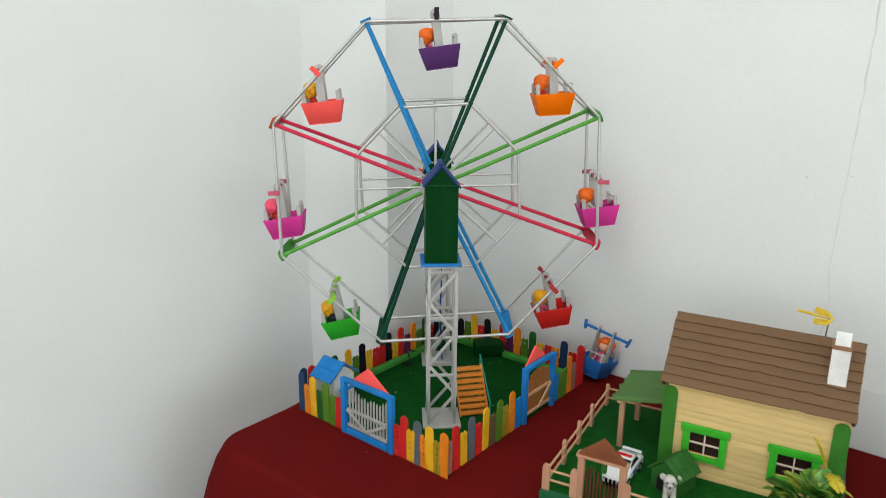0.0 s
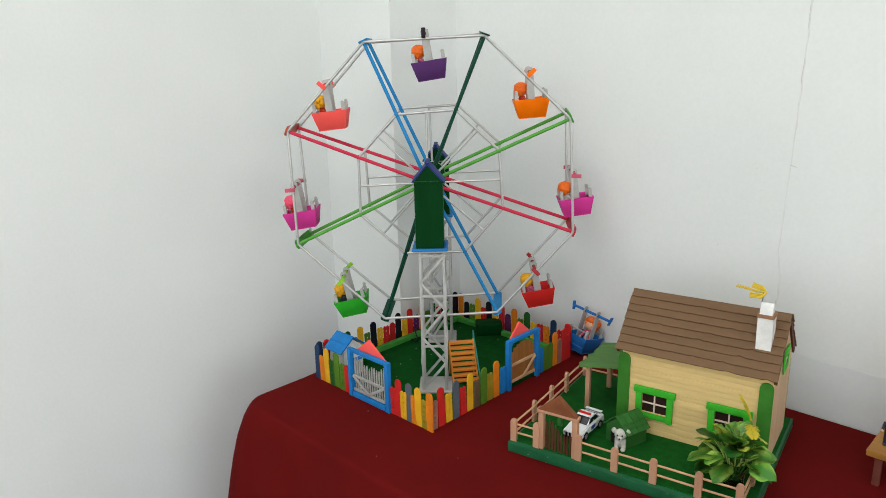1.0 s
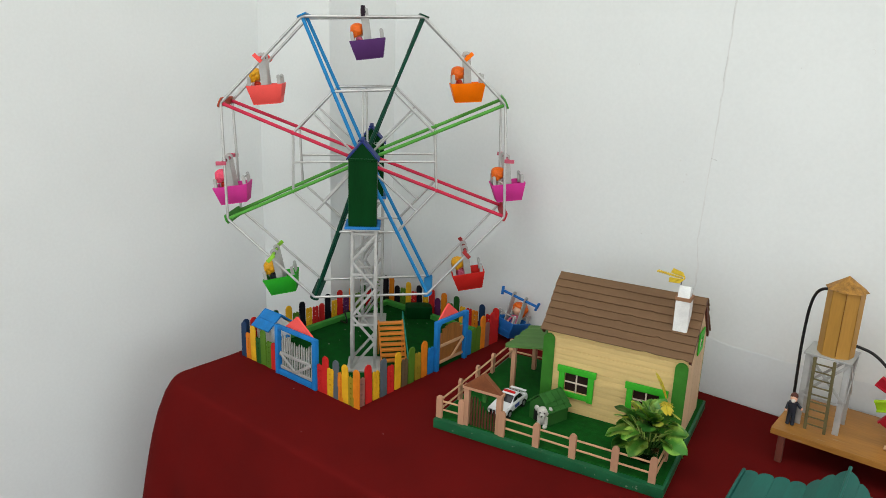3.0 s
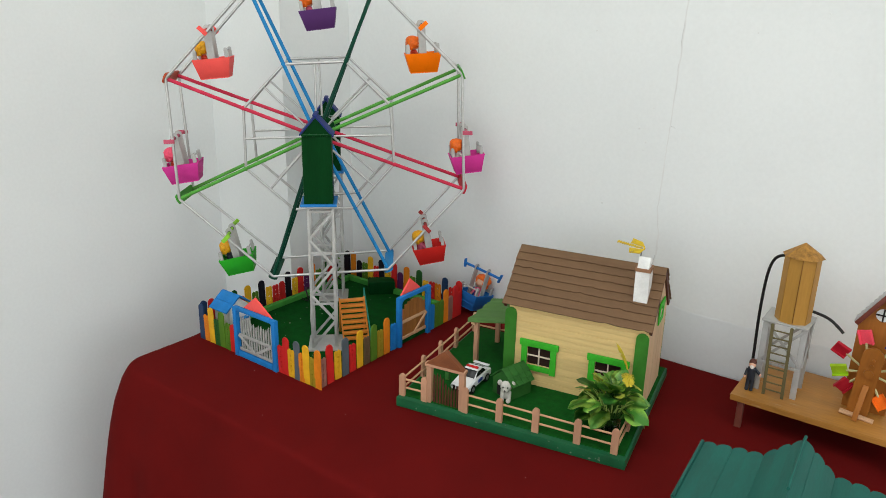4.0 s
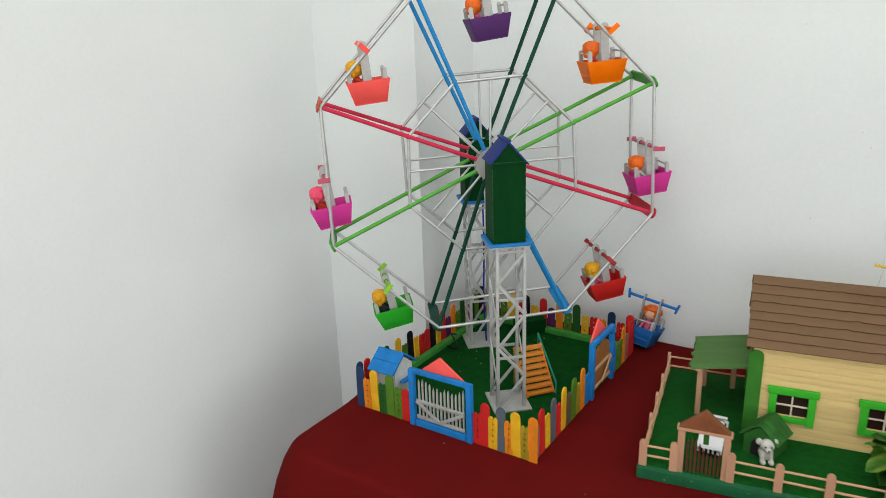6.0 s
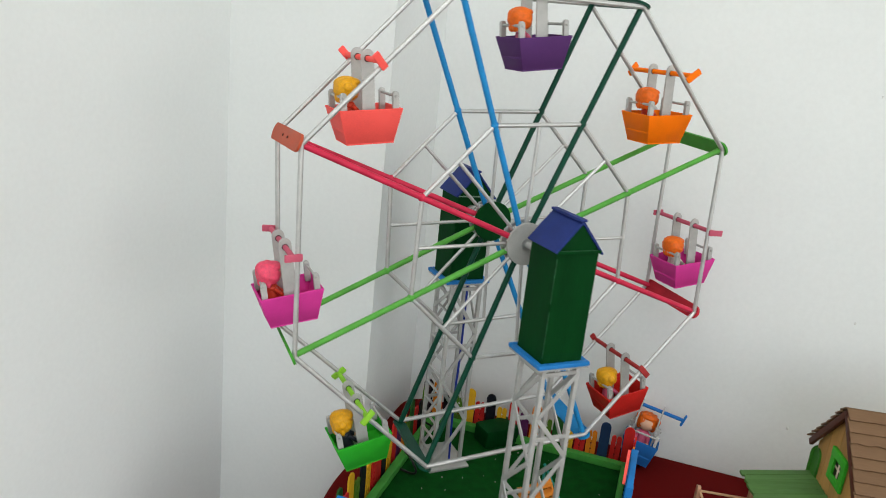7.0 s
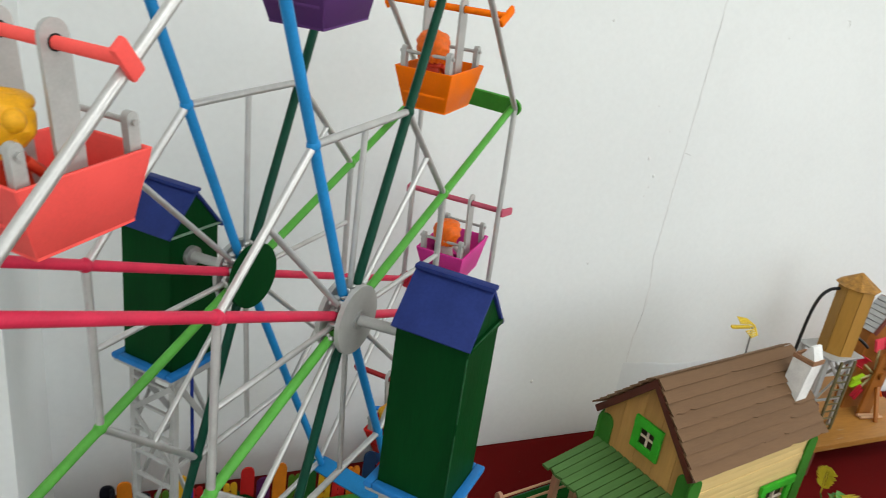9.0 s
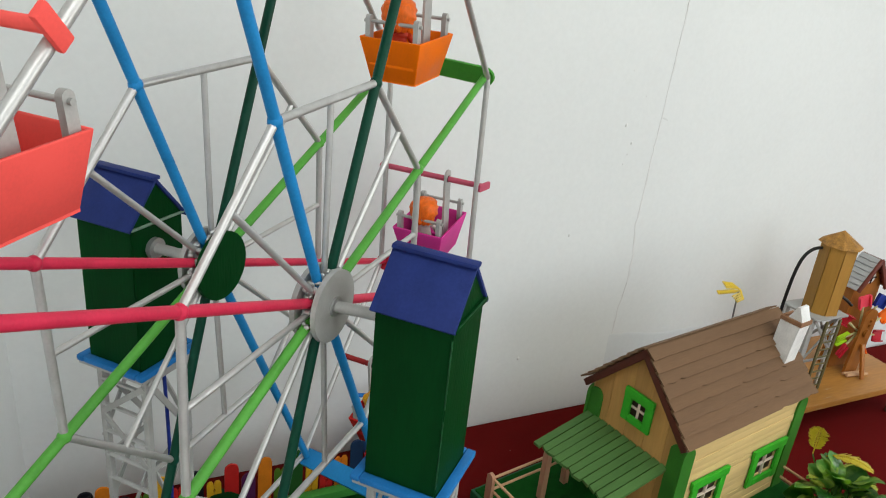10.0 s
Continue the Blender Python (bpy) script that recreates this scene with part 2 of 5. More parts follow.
M["leaf_pale"] = leaf_material("pale_edged_plastic_leaf", (0.10, 0.32, 0.035), (0.44, 0.66, 0.11), 0.011)
M["leaf"] = leaf_material("glossy_plastic_leaf", (0.055, 0.22, 0.025), (0.26, 0.52, 0.07), 0.013)
M["leaf_deep"] = leaf_material("deep_green_plastic_leaf", (0.018, 0.10, 0.012), (0.12, 0.34, 0.04), 0.014)
M["fern_green"] = material("green_fern_plastic", (0.50, 0.56, 0.07), 0.4, grain=60, vary=0.25, fine=400, bump=0.2, piece=0.4)
M["sprig"] = material("pale_green_sprig_plastic", (0.36, 0.52, 0.12), 0.4, grain=60, vary=0.2, bump=0.1, piece=0.5)
M["leaf_yellow"] = material("yellow_green_fern_plastic", (0.66, 0.52, 0.035), 0.4, grain=60, vary=0.25, fine=400, bump=0.2, piece=0.4)
M["stem"] = material("green_stem_plastic", (0.05, 0.15, 0.02), 0.5, bump=0.0)
M["glass"] = bpy.data.materials.new("clear_glass")
M["glass"].use_nodes = True
gb = M["glass"].node_tree.nodes["Principled BSDF"]
gb.inputs["Transmission Weight"].default_value, gb.inputs["Roughness"].default_value, gb.inputs["IOR"].default_value = 1.0, 0.03, 1.45
M["antenna"] = paint("yellow_antenna_paint", (0.65, 0.45, 0.03), 0.5)
M["wire"] = material("grey_wire", (0.25, 0.25, 0.25), 0.4, 0.8, bump=0.0)
M["black"] = material("black_cable_rubber", (0.010, 0.010, 0.010), 0.45, bump=0.0)
M["blue_wire"] = material("blue_cable", (0.01, 0.03, 0.25), 0.45, bump=0.0)
M["ply"] = material("honey_varnished_board", (0.42, 0.19, 0.040), 0.4, grain=25, vary=0.20, fine=300, bump=0.15, stretch=(0.15, 1, 1), wear=0.22)
M["tank"] = material("honey_wood_stave", (0.42, 0.215, 0.040), 0.45, grain=35, vary=0.18, fine=350, bump=0.2, stretch=(1, 1, 0.12), piece=0.25)
M["tank_roof"] = material("rough_shaved_wood", (0.37, 0.18, 0.036), 0.6, grain=130, vary=0.35, fine=500, bump=0.7)
M["legs"] = material("red_brown_leg_wood", (0.16, 0.045, 0.03), 0.5, grain=40, vary=0.15, bump=0.15)
M["ladder"] = paint("khaki_paint", (0.13, 0.11, 0.05), 0.55)
M["mill"] = material("amber_stained_wood", (0.33, 0.115, 0.018), 0.42, grain=35, vary=0.25, fine=350, bump=0.2, stretch=(1, 1, 0.15), piece=0.25)
M["millroof"] = material("red_brown_shingle", (0.17, 0.042, 0.028), 0.5, grain=50, vary=0.2, fine=350, bump=0.25, piece=0.2)
M["tin"] = material("grey_tin_sheet", (0.42, 0.42, 0.42), 0.4, 0.6, grain=40, vary=0.1, bump=0.1)
M["lime_pad"] = paint("lime_foam", (0.38, 0.62, 0.02), 0.5)
M["pink_pad"] = paint("hot_pink_foam", (0.95, 0.09, 0.14), 0.5)
M["red_pad"] = paint("red_glitter_foam", (0.45, 0.015, 0.03), 0.4)
M["orange_pad"] = paint("orange_paddle_foam", (0.95, 0.17, 0.01), 0.5)
M["blue_pad"] = paint("royal_blue_foam", (0.02, 0.04, 0.28), 0.5)
M["pale_stick"] = material("pale_lime_stick", (0.55, 0.52, 0.26), 0.6, bump=0.1)
M["dust"] = material("pale_lint", (0.36, 0.33, 0.29), 0.9, bump=0.0)
M["gap"] = material("grey_crack_line", (0.36, 0.355, 0.34), 0.9, bump=0.0)
M["plaster"] = material("bare_plaster_edge", (0.74, 0.75, 0.74), 0.9, grain=60, vary=0.06, fine=400, bump=0.4)


# ---- mesh helpers ----
def mesh_of(bm, name, mats, smooth=None):
    me = bpy.data.meshes.new(name)
    bm.normal_update()
    bm.to_mesh(me)
    bm.free()
    for m in mats if isinstance(mats, (list, tuple)) else [mats]:
        me.materials.append(m)
    if smooth:
        me.shade_smooth()
        me.set_sharp_from_angle(angle=radians(smooth))
    return me


def part(name, bm, mat, parent=None, label="", smooth=46, at=None):
    data = bm if isinstance(bm, bpy.types.Mesh) else mesh_of(bm, name, mat, smooth)
    ob = new(name, data)
    if parent is not None:
        ob.parent = parent
    if at is not None:
        ob.matrix_local = at
    if label:
        ob["label"] = label
    return ob


def root(name, m, label, category, group="", kind=""):
    ob = new(name)
    ob.empty_display_size = 0.02
    ob.matrix_world = m
    return tagged(ob, label, category, group, kind)


def add_box(bm, lo, hi, m=None, bevel=0.0, mi=0):
    vs = [bm.verts.new((x, y, z)) for x in (lo[0], hi[0]) for y in (lo[1], hi[1]) for z in (lo[2], hi[2])]
    fs = []
    for a in ((0, 1, 3, 2), (4, 6, 7, 5), (0, 4, 5, 1), (2, 3, 7, 6), (0, 2, 6, 4), (1, 5, 7, 3)):
        f = bm.faces.new([vs[i] for i in a])
        f.material_index = mi
        fs.append(f)
    if m is not None:
        bmesh.ops.transform(bm, matrix=m, verts=vs)
    if bevel:
        edges = list({e for f in fs for e in f.edges})
        bmesh.ops.bevel(bm, geom=edges, offset=bevel, segments=2, affect="EDGES", profile=0.6, material=-1)
    return bm


def box(lo, hi, bevel=0.0008, m=None):
    return add_box(bmesh.new(), lo, hi, m, bevel)


def add_rod(bm, a, b, r, seg=10, r2=None, mi=0):
    a, b = Vector(a), Vector(b)
    d = b - a
    q = d.to_track_quat("Z", "Y").to_matrix().to_4x4()
    m = Matrix.Translation((a + b) / 2) @ q
    made = bmesh.ops.create_cone(bm, cap_ends=True, segments=seg, radius1=r, radius2=r if r2 is None else r2, depth=d.length, matrix=m)
    for v in made["verts"]:
        for f in v.link_faces:
            f.material_index = mi
    return bm


def rod(a, b, r, seg=10, r2=None):
    return add_rod(bmesh.new(), a, b, r, seg, r2)


def add_ball(bm, c, r, mi=0, u=14, v=10):
    s = r if isinstance(r, (tuple, list)) else (r, r, r)
    made = bmesh.ops.create_uvsphere(bm, u_segments=u, v_segments=v, radius=1, matrix=Matrix.Translation(c) @ Matrix.Diagonal((*s, 1)))
    for w in made["verts"]:
        for f in w.link_faces:
            f.material_index = mi
    return bm


def add_plate(bm, outline, thick, m=None, mi=0):
    """A flat piece: an outline in x and z, from y = 0 to y = thick."""
    a = [bm.verts.new((x, 0, z)) for x, z in outline]
    b = [bm.verts.new((x, thick, z)) for x, z in outline]
    n = len(a)
    fs = [bm.faces.new(a), bm.faces.new(b[::-1])]
    fs += [bm.faces.new((a[i], b[i], b[(i + 1) % n], a[(i + 1) % n])) for i in range(n)]
    for f in fs:
        f.material_index = mi
    bmesh.ops.recalc_face_normals(bm, faces=fs)
    if m is not None:
        bmesh.ops.transform(bm, matrix=m, verts=a + b)
    return bm


def plate(outline, thick, m=None):
    return add_plate(bmesh.new(), outline, thick, m)


def stick_outline(w, h, ends=1, n=6):
    """A lolly stick: a rounded top, and a rounded foot with ends=2."""
    r = w / 2
    top = [(r * math.cos(a), h - r + r * math.sin(a)) for a in [math.pi * i / n for i in range(n + 1)]]
    if ends == 2:
        return top + [(-x, r - (z - h + r)) for x, z in top]
    return top + [(-r, 0), (r, 0)]


def flat_bar(a, b, w, t, face):
    """A flat strip from a to b, w wide, t thick, its broad side towards face."""
    a, b, f = Vector(a), Vector(b), Vector(face).normalized()
    z = (b - a).normalized()
    x = z.cross(f).normalized()
    y = z.cross(x)
    m = Matrix((x, y, z)).transposed().to_4x4()
    return box((-w / 2, -t / 2, 0), (w / 2, t / 2, (b - a).length), t * 0.2, Matrix.Translation(a) @ m)


def tube(name, pts, r, mat, parent=None):
    cu = bpy.data.curves.new(name, "CURVE")
    cu.dimensions, cu.bevel_depth, cu.bevel_resolution = "3D", r, 2
    sp = cu.splines.new("NURBS")
    sp.points.add(len(pts) - 1)
    for p_, q in zip(sp.points, pts):
        p_.co = (*q, 1)
    sp.use_endpoint_u, sp.order_u = True, 3
    tmp = bpy.data.objects.new(name, cu)
    me = bpy.data.meshes.new_from_object(tmp)
    bpy.data.objects.remove(tmp)
    me.materials.clear()
    me.materials.append(mat)
    me.shade_smooth()
    ob = new(name, me)
    if parent is not None:
        ob.parent = parent
    return ob


# ---- the room ----
def slab(name, lo, hi, mat, label):
    ob = part(name, box(lo, hi, 0), mat, smooth=None)
    return tagged(ob, label, name.split("_")[0], kind="structure")


slab("floor", (-1.2, -2.7, -0.1), (4.6, 0.9, 0), M["floor"], "plain grey tiled floor of a bright room")
slab("ceiling", (-1.2, -2.7, 2.75), (4.6, 0.9, 2.85), M["ceiling"], "plain white ceiling")
slab("wall_long", (PIER_X, WALL_Y, 0), (4.4, WALL_Y + 0.15, 2.75), M["wall"], "white painted plaster wall with fine cracks")
slab("wall_side", (WALL_X - 0.2, -2.5, 0), (WALL_X, PIER_Y, 2.75), M["wall"], "white painted side wall beside the table")
slab("wall_pier", (WALL_X - 0.2, PIER_Y, 0), (PIER_X, WALL_Y + 0.15, 2.75), M["wall"], "white painted pier in the corner of the room")
# unseen end wall; its opening is added for the fill lamp
for lo, hi in (((4.4, -2.7, 0), (4.6, -2.3, 2.75)), ((4.4, -0.3, 0), (4.6, WALL_Y + 0.15, 2.75)), ((4.4, -2.3, 0), (4.6, -0.3, 0.75)), ((4.4, -2.3, 2.35), (4.6, -0.3, 2.75))):
    slab("wall_end", lo, hi, M["far_wall"], "unseen pale grey wall round an opening added for fill light")
# the wall with the window has an opening through it
for lo, hi in (((WALL_X - 0.2, -2.7, 0), (0.2, -2.5, 2.75)), ((1.3, -2.7, 0), (1.8, -2.5, 2.75)), ((0.2, -2.7, 0), (1.3, -2.5, 0.80)), ((0.2, -2.7, 2.20), (1.3, -2.5, 2.75)), ((4.2, -2.7, 0), (4.4, -2.5, 2.75)),
               ((1.8, -2.7, 0), (4.2, -2.5, 0.70)), ((1.8, -2.7, 2.40), (4.2, -2.5, 2.75))):
    slab("wall_window", lo, hi, M["far_wall"], "plain pale grey wall round a wide window opening")


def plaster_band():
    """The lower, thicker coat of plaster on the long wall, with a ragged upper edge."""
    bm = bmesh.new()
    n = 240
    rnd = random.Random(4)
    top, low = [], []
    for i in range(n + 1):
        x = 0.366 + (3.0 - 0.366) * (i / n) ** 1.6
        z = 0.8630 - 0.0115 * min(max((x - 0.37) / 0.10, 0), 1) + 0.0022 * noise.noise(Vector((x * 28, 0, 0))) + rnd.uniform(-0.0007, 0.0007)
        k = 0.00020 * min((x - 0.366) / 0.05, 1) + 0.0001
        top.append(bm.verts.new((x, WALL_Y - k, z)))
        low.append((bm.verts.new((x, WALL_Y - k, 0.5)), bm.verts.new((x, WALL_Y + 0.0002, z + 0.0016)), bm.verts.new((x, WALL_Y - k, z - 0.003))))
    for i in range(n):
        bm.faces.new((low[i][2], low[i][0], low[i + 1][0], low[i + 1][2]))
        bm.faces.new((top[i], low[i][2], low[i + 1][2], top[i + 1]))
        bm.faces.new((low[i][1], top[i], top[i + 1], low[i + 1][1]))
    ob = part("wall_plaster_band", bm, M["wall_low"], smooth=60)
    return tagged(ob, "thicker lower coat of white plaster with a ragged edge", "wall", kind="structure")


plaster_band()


def wall_crack():
    """A settling crack: the paint has lifted along it, and thin grey strips mark a broken hairline."""
    bm = bmesh.new()
    rnd = random.Random(9)
    run = ((0.861, 0.3710), (0.90, 0.3712), (0.945, 0.3780), (0.99, 0.3785), (1.035, 0.3715), (1.083, 0.3740), (1.14, 0.3748), (1.19, 0.3775),
           (1.243, 0.3788), (1.294, 0.3810), (1.334, 0.3815), (1.386, 0.3830), (1.80, 0.3900))
    def along(z):
        for (za, xa), (zb, xb) in zip(run, run[1:]):
            if z <= zb:
                return xa + (xb - xa) * (z - za) / (zb - za)
        return run[-1][1]
    pts = []
    z = 0.864
    while z < 1.79:
        pts.append((along(z) + 0.0012 * noise.noise(Vector((0, z * 60, 3))) + rnd.uniform(-0.0005, 0.0005), z))
        z += rnd.uniform(0.004, 0.014)
    for (x0, z0), (x1, z1) in zip(pts, pts[1:]):
        w = 0.0004 + 0.0007 * abs(noise.noise(Vector((7, z0 * 14, 0))))
        a = [bm.verts.new(v) for v in ((x0 - w * 0.4, WALL_Y - 0.0002, z0), (x0 + w * 0.2, WALL_Y - 0.0004, z0), (x0 + w * 4.5, WALL_Y - 0.0002, z0),
                                       (x1 - w * 0.4, WALL_Y - 0.0002, z1), (x1 + w * 0.2, WALL_Y - 0.0004, z1), (x1 + w * 4.5, WALL_Y - 0.0002, z1))]
        bm.faces.new((a[0], a[1], a[4], a[3]))
        bm.faces.new((a[1], a[2], a[5], a[4]))
    for (x0, z0), (x1, z1) in zip(pts, pts[1:]):
        g = noise.noise(Vector((3, z0 * 22, 5))) + 1.1 * (z0 - 1.34)
        if g < 0.0:
            continue
        w = 0.00012 + 0.00022 * min(g, 0.6)
        a = [bm.verts.new((x - 0.0003 + dx, WALL_Y - 0.0011, z)) for x, z, dx in ((x0, z0, -w), (x0, z0, w), (x1, z1, w), (x1, z1, -w))]
        bm.faces.new(a).material_index = 1
    # a short side crack
    for i in range(5):
        x, z = along(1.19) + i * 0.0022, 1.190 - i * 0.0007 + 0.0006 * (i % 2)
        a = [bm.verts.new((x + dx, WALL_Y - 0.0011, z + dz)) for dx, dz in ((0, -0.0002), (0.0022, -0.0006), (0.0022, -0.0002), (0, 0.0002))]
        bm.faces.new(a).material_index = 1
    ob = part("wall_crack", bm, [M["plaster"], M["gap"]], smooth=None)
    tagged(ob, "lifted paint along a vertical crack in white plaster", "crack", kind="structure")
    bm = bmesh.new()
    for x, z, r in ((0.2225, 1.347, 0.0016), (0.5034, 1.352, 0.0011), (0.3221, 1.180, 0.0022), (0.3365, 1.156, 0.0020), (0.2627, 1.030, 0.0018), (0.212, 0.846, 0.0024),
                    (0.333, 1.141, 0.0012), (0.329, 1.128, 0.0012), (0.345, 1.218, 0.0010), (0.318, 1.25, 0.0010)):
        add_ball(bm, (x, WALL_Y, z), (r, r * 0.6, r * 1.15), u=7, v=5)
    # a hair stuck in the paint
    for i in range(6):
        a0, a1 = radians(100 - 26 * i), radians(100 - 26 * (i + 1))
        add_rod(bm, (0.6005 + 0.0045 * math.cos(a0), WALL_Y - 0.0004, 1.380 + 0.0045 * math.sin(a0)), (0.6005 + 0.0045 * math.cos(a1), WALL_Y - 0.0004, 1.380 + 0.0045 * math.sin(a1)), 0.0004, 5)
    ob = part("wall_flakes", bm, M["plaster"])
    tagged(ob, "small flakes and drips on the white wall", "flakes", kind="stuff")


wall_crack()


# ---- the table and its cloth ----
TX0, TX1, TY0, TY1 = -0.362, 2.3, -0.160, 0.503


def table():
    r = root("display_table", pose((TX0 + TX1) / 2, 0.17, 0), "long display table hidden under a burgundy cloth", "table")
    def lo(x, y, z):
        return (x - (TX0 + TX1) / 2, y - 0.17, z)
    part("tabletop", box(lo(TX0 + 0.015, TY0 + 0.02, TABLE - 0.03), lo(TX1 - 0.02, TY1 - 0.01, TABLE - 0.006), 0.003), M["ply"], r)
    for x in (TX0 + 0.08, TX1 - 0.08):
        for y in (TY0 + 0.08, TY1 - 0.06):
            part("leg", box(lo(x - 0.02, y - 0.02, 0), lo(x + 0.02, y + 0.02, TABLE - 0.03), 0.002), M["legs"], r)


table()


def tablecloth():
    """A cloth over the table: flat on top, turned over a soft edge, hanging in loose folds."""
    bm = bmesh.new()
    R = 0.045
    per = []                        # outline with the way outwards
    def arc(cx, cy, a0, rad):
        for i in range(9):
            a = radians(a0 + 90 * i / 8)
            per.append((cx + rad * math.cos(a), cy + rad * math.sin(a), math.cos(a), math.sin(a)))
    def run(x0, y0, x1, y1, nx, ny, step=0.016):
        n = int(math.hypot(x1 - x0, y1 - y0) / step)
        for i in range(1, n):
            per.append((x0 + (x1 - x0) * i / n, y0 + (y1 - y0) * i / n, nx, ny))
    arc(TX0 + R, TY0 + R, 180, R)
    run(TX0 + R, TY0, TX1 - R, TY0, 0, -1)
    arc(TX1 - R, TY0 + R, 270, R)
    run(TX1, TY0 + R, TX1, TY1 - R, 1, 0)
    arc(TX1 - R, TY1 - R, 0, R)
    run(TX1 - R, TY1, TX0 + R, TY1, 0, 1)
    arc(TX0 + R, TY1 - R, 90, R)
    run(TX0, TY1 - R, TX0, TY0 + R, -1, 0)
    drop = [0.0, 0.0005, 0.002, 0.005, 0.009, 0.014] + [0.03 + 0.04 * k for k in range(16)]
    out = [-0.014, -0.008, -0.004, -0.0012, 0.0, 0.0004] + [0.001] * 16
    def askew(x, y):
        u = min(max((y + 0.02) / 0.24, 0), 1)
        return x - 0.038 * u * u * (3 - 2 * u) * min(max((TX0 + 0.12 - x) / 0.12, 0), 1)
    per = [(askew(x, y), y, nx, ny) for x, y, nx, ny in per]
    rings = []
    s = 0.0
    for j, (dz, do) in enumerate(zip(drop, out)):
        ring = []
        s = 0.0
        for i, (x, y, nx, ny) in enumerate(per):
            px, py = per[i - 1][:2]
            s += math.hypot(x - px, y - py) if i else 0
            k = min(max((dz - 0.012) / 0.3, 0), 1)
            fold = 0.013 * k * (math.sin(s * 34 + 2.2 * math.sin(s * 7)) + 0.6 * noise.noise(Vector((s * 5, dz * 2, 1))) + 0.6)
            near = math.exp(-((x - TX0) ** 2 + (y - TY0) ** 2) / 0.02)   # the free corner stands out
            flare = 0.12 * max(dz - 0.01, 0) + near * 0.026 * (1 - math.exp(-max(dz - 0.004, 0) / 0.05))
            o = do + (fold + flare) * (0.02 if ny > 0.5 else 1)
            lift = 0.0006 * noise.noise(Vector((x * 9, y * 9, 0))) if j == 0 else 0
            ring.append(bm.verts.new((x + nx * o, y + ny * o, TABLE - dz + lift)))
        rings.append(ring)
    n = len(per)
    for a, b in zip(rings, rings[1:]):
        for i in range(n):
            bm.faces.new((a[i], b[i], b[(i + 1) % n], a[(i + 1) % n]))
    f = bm.faces.new(rings[0])
    bmesh.ops.recalc_face_normals(bm, faces=bm.faces[:])
    bmesh.ops.triangulate(bm, faces=[f])
    ob = part("tablecloth", bm, M["cloth"], smooth=50)
    return tagged(ob, "plain burgundy cloth hanging in soft folds over the table", "tablecloth")


tablecloth()


def specks(name, n, x0, x1, y0, y1, z, size, mat, label, seed):
    """Lint and crumbs lying about."""
    rnd = random.Random(seed)
    bm = bmesh.new()
    for _ in range(n):
        s = size * rnd.uniform(0.4, 1.2)
        m = pose(rnd.uniform(x0, x1), rnd.uniform(y0, y1), z + s * 0.25, rnd.uniform(-20, 20), rnd.uniform(-20, 20), rnd.uniform(0, 360))
        add_box(bm, (-s, -s * 0.45, -s * 0.3), (s * rnd.uniform(0.3, 1), s * 0.45, s * 0.3), m)
    tagged(part(name, bm, mat, smooth=None), label, "lint", kind="stuff")


specks("cloth_lint", 22, -0.30, 1.0, -0.14, 0.46, TABLE, 0.0009, M["dust"], "pale lint specks on the burgundy cloth", 31)
specks("felt_lint", 46, -0.31, -0.03, 0.03, 0.40, TABLE + 0.0075, 0.0012, M["dust"], "pale crumbs on dark green felt", 32)


# ---- the ferris wheel ----
WX, WY, WZ, WAZ = -0.1961, 0.2156, 0.3971, 42.77      # hub; height over the table
RIM, INNER, HALF = 0.290, 0.1474, 0.0473
TURN_F, TURN_B = 1.785, 2.495
WHEEL = pose(WX, WY, TABLE, 0, 0, WAZ)                # x across the wheel, y away from the viewer
SPOKES = (("red", 157.5), ("blue", 112.5), ("dark", 67.5), ("lime", 22.5), ("red", -22.5), ("blue", -67.5), ("dark", -112.5), ("lime", -157.5))


HUB = {-1: (-0.0100, 0.0005), 1: (-0.0036, 0.0020)}    # the hubs sit a little off the middle
# how far each glued spoke tip stands off the true circle, across and up, in millimetres
TIP_OFF = {(-1, 157.5): (-0.9, 0.7), (-1, 112.5): (-1.2, -1.5), (-1, 67.5): (-1.3, -1.5), (-1, 22.5): (-3.9, -2.9),
           (-1, -22.5): (-1.1, 1.0), (-1, -67.5): (3.3, 0.0), (-1, -112.5): (-0.7, -3.7), (-1, -157.5): (-3.8, 1.7),
           (1, 157.5): (-0.7, 1.4), (1, 67.5): (2.1, 0.7), (1, 22.5): (2.8, -2.2), (1, -22.5): (0.1, 1.6),
           (1, -67.5): (5.1, 4.5), (1, -112.5): (0.4, 2.0), (1, -157.5): (-1.2, 1.8)}
JOINT_OFF = {(-1, 157.5): -0.0030, (-1, 112.5): -0.0034, (-1, -67.5): 0.0039, (-1, -22.5): 0.0020, (-1, -157.5): 0.0014}


def on_spoke(side, r, angle):
    """A point of the spoke, which runs from its hub to its tip."""
    hub = Vector((HUB[side][0], side * HALF, WZ + HUB[side][1]))
    return hub + (on_wheel(side, RIM, angle) - hub) * (r / RIM)


def on_wheel(side, r, angle):
    """side -1: the front rim, 1: the back rim."""
    a = radians(angle + (TURN_F if side < 0 else TURN_B))
    du, dw = TIP_OFF.get((side, (angle + 180) % 360 - 180), (0, 0))
    return Vector((r * math.cos(a) + du * 0.001, side * HALF, WZ + r * math.sin(a) + dw * 0.001))


def joint(side, angle):
    """Where the inner ring is glued to the spoke."""
    return on_spoke(side, INNER + JOINT_OFF.get((side, angle), 0.0), angle)


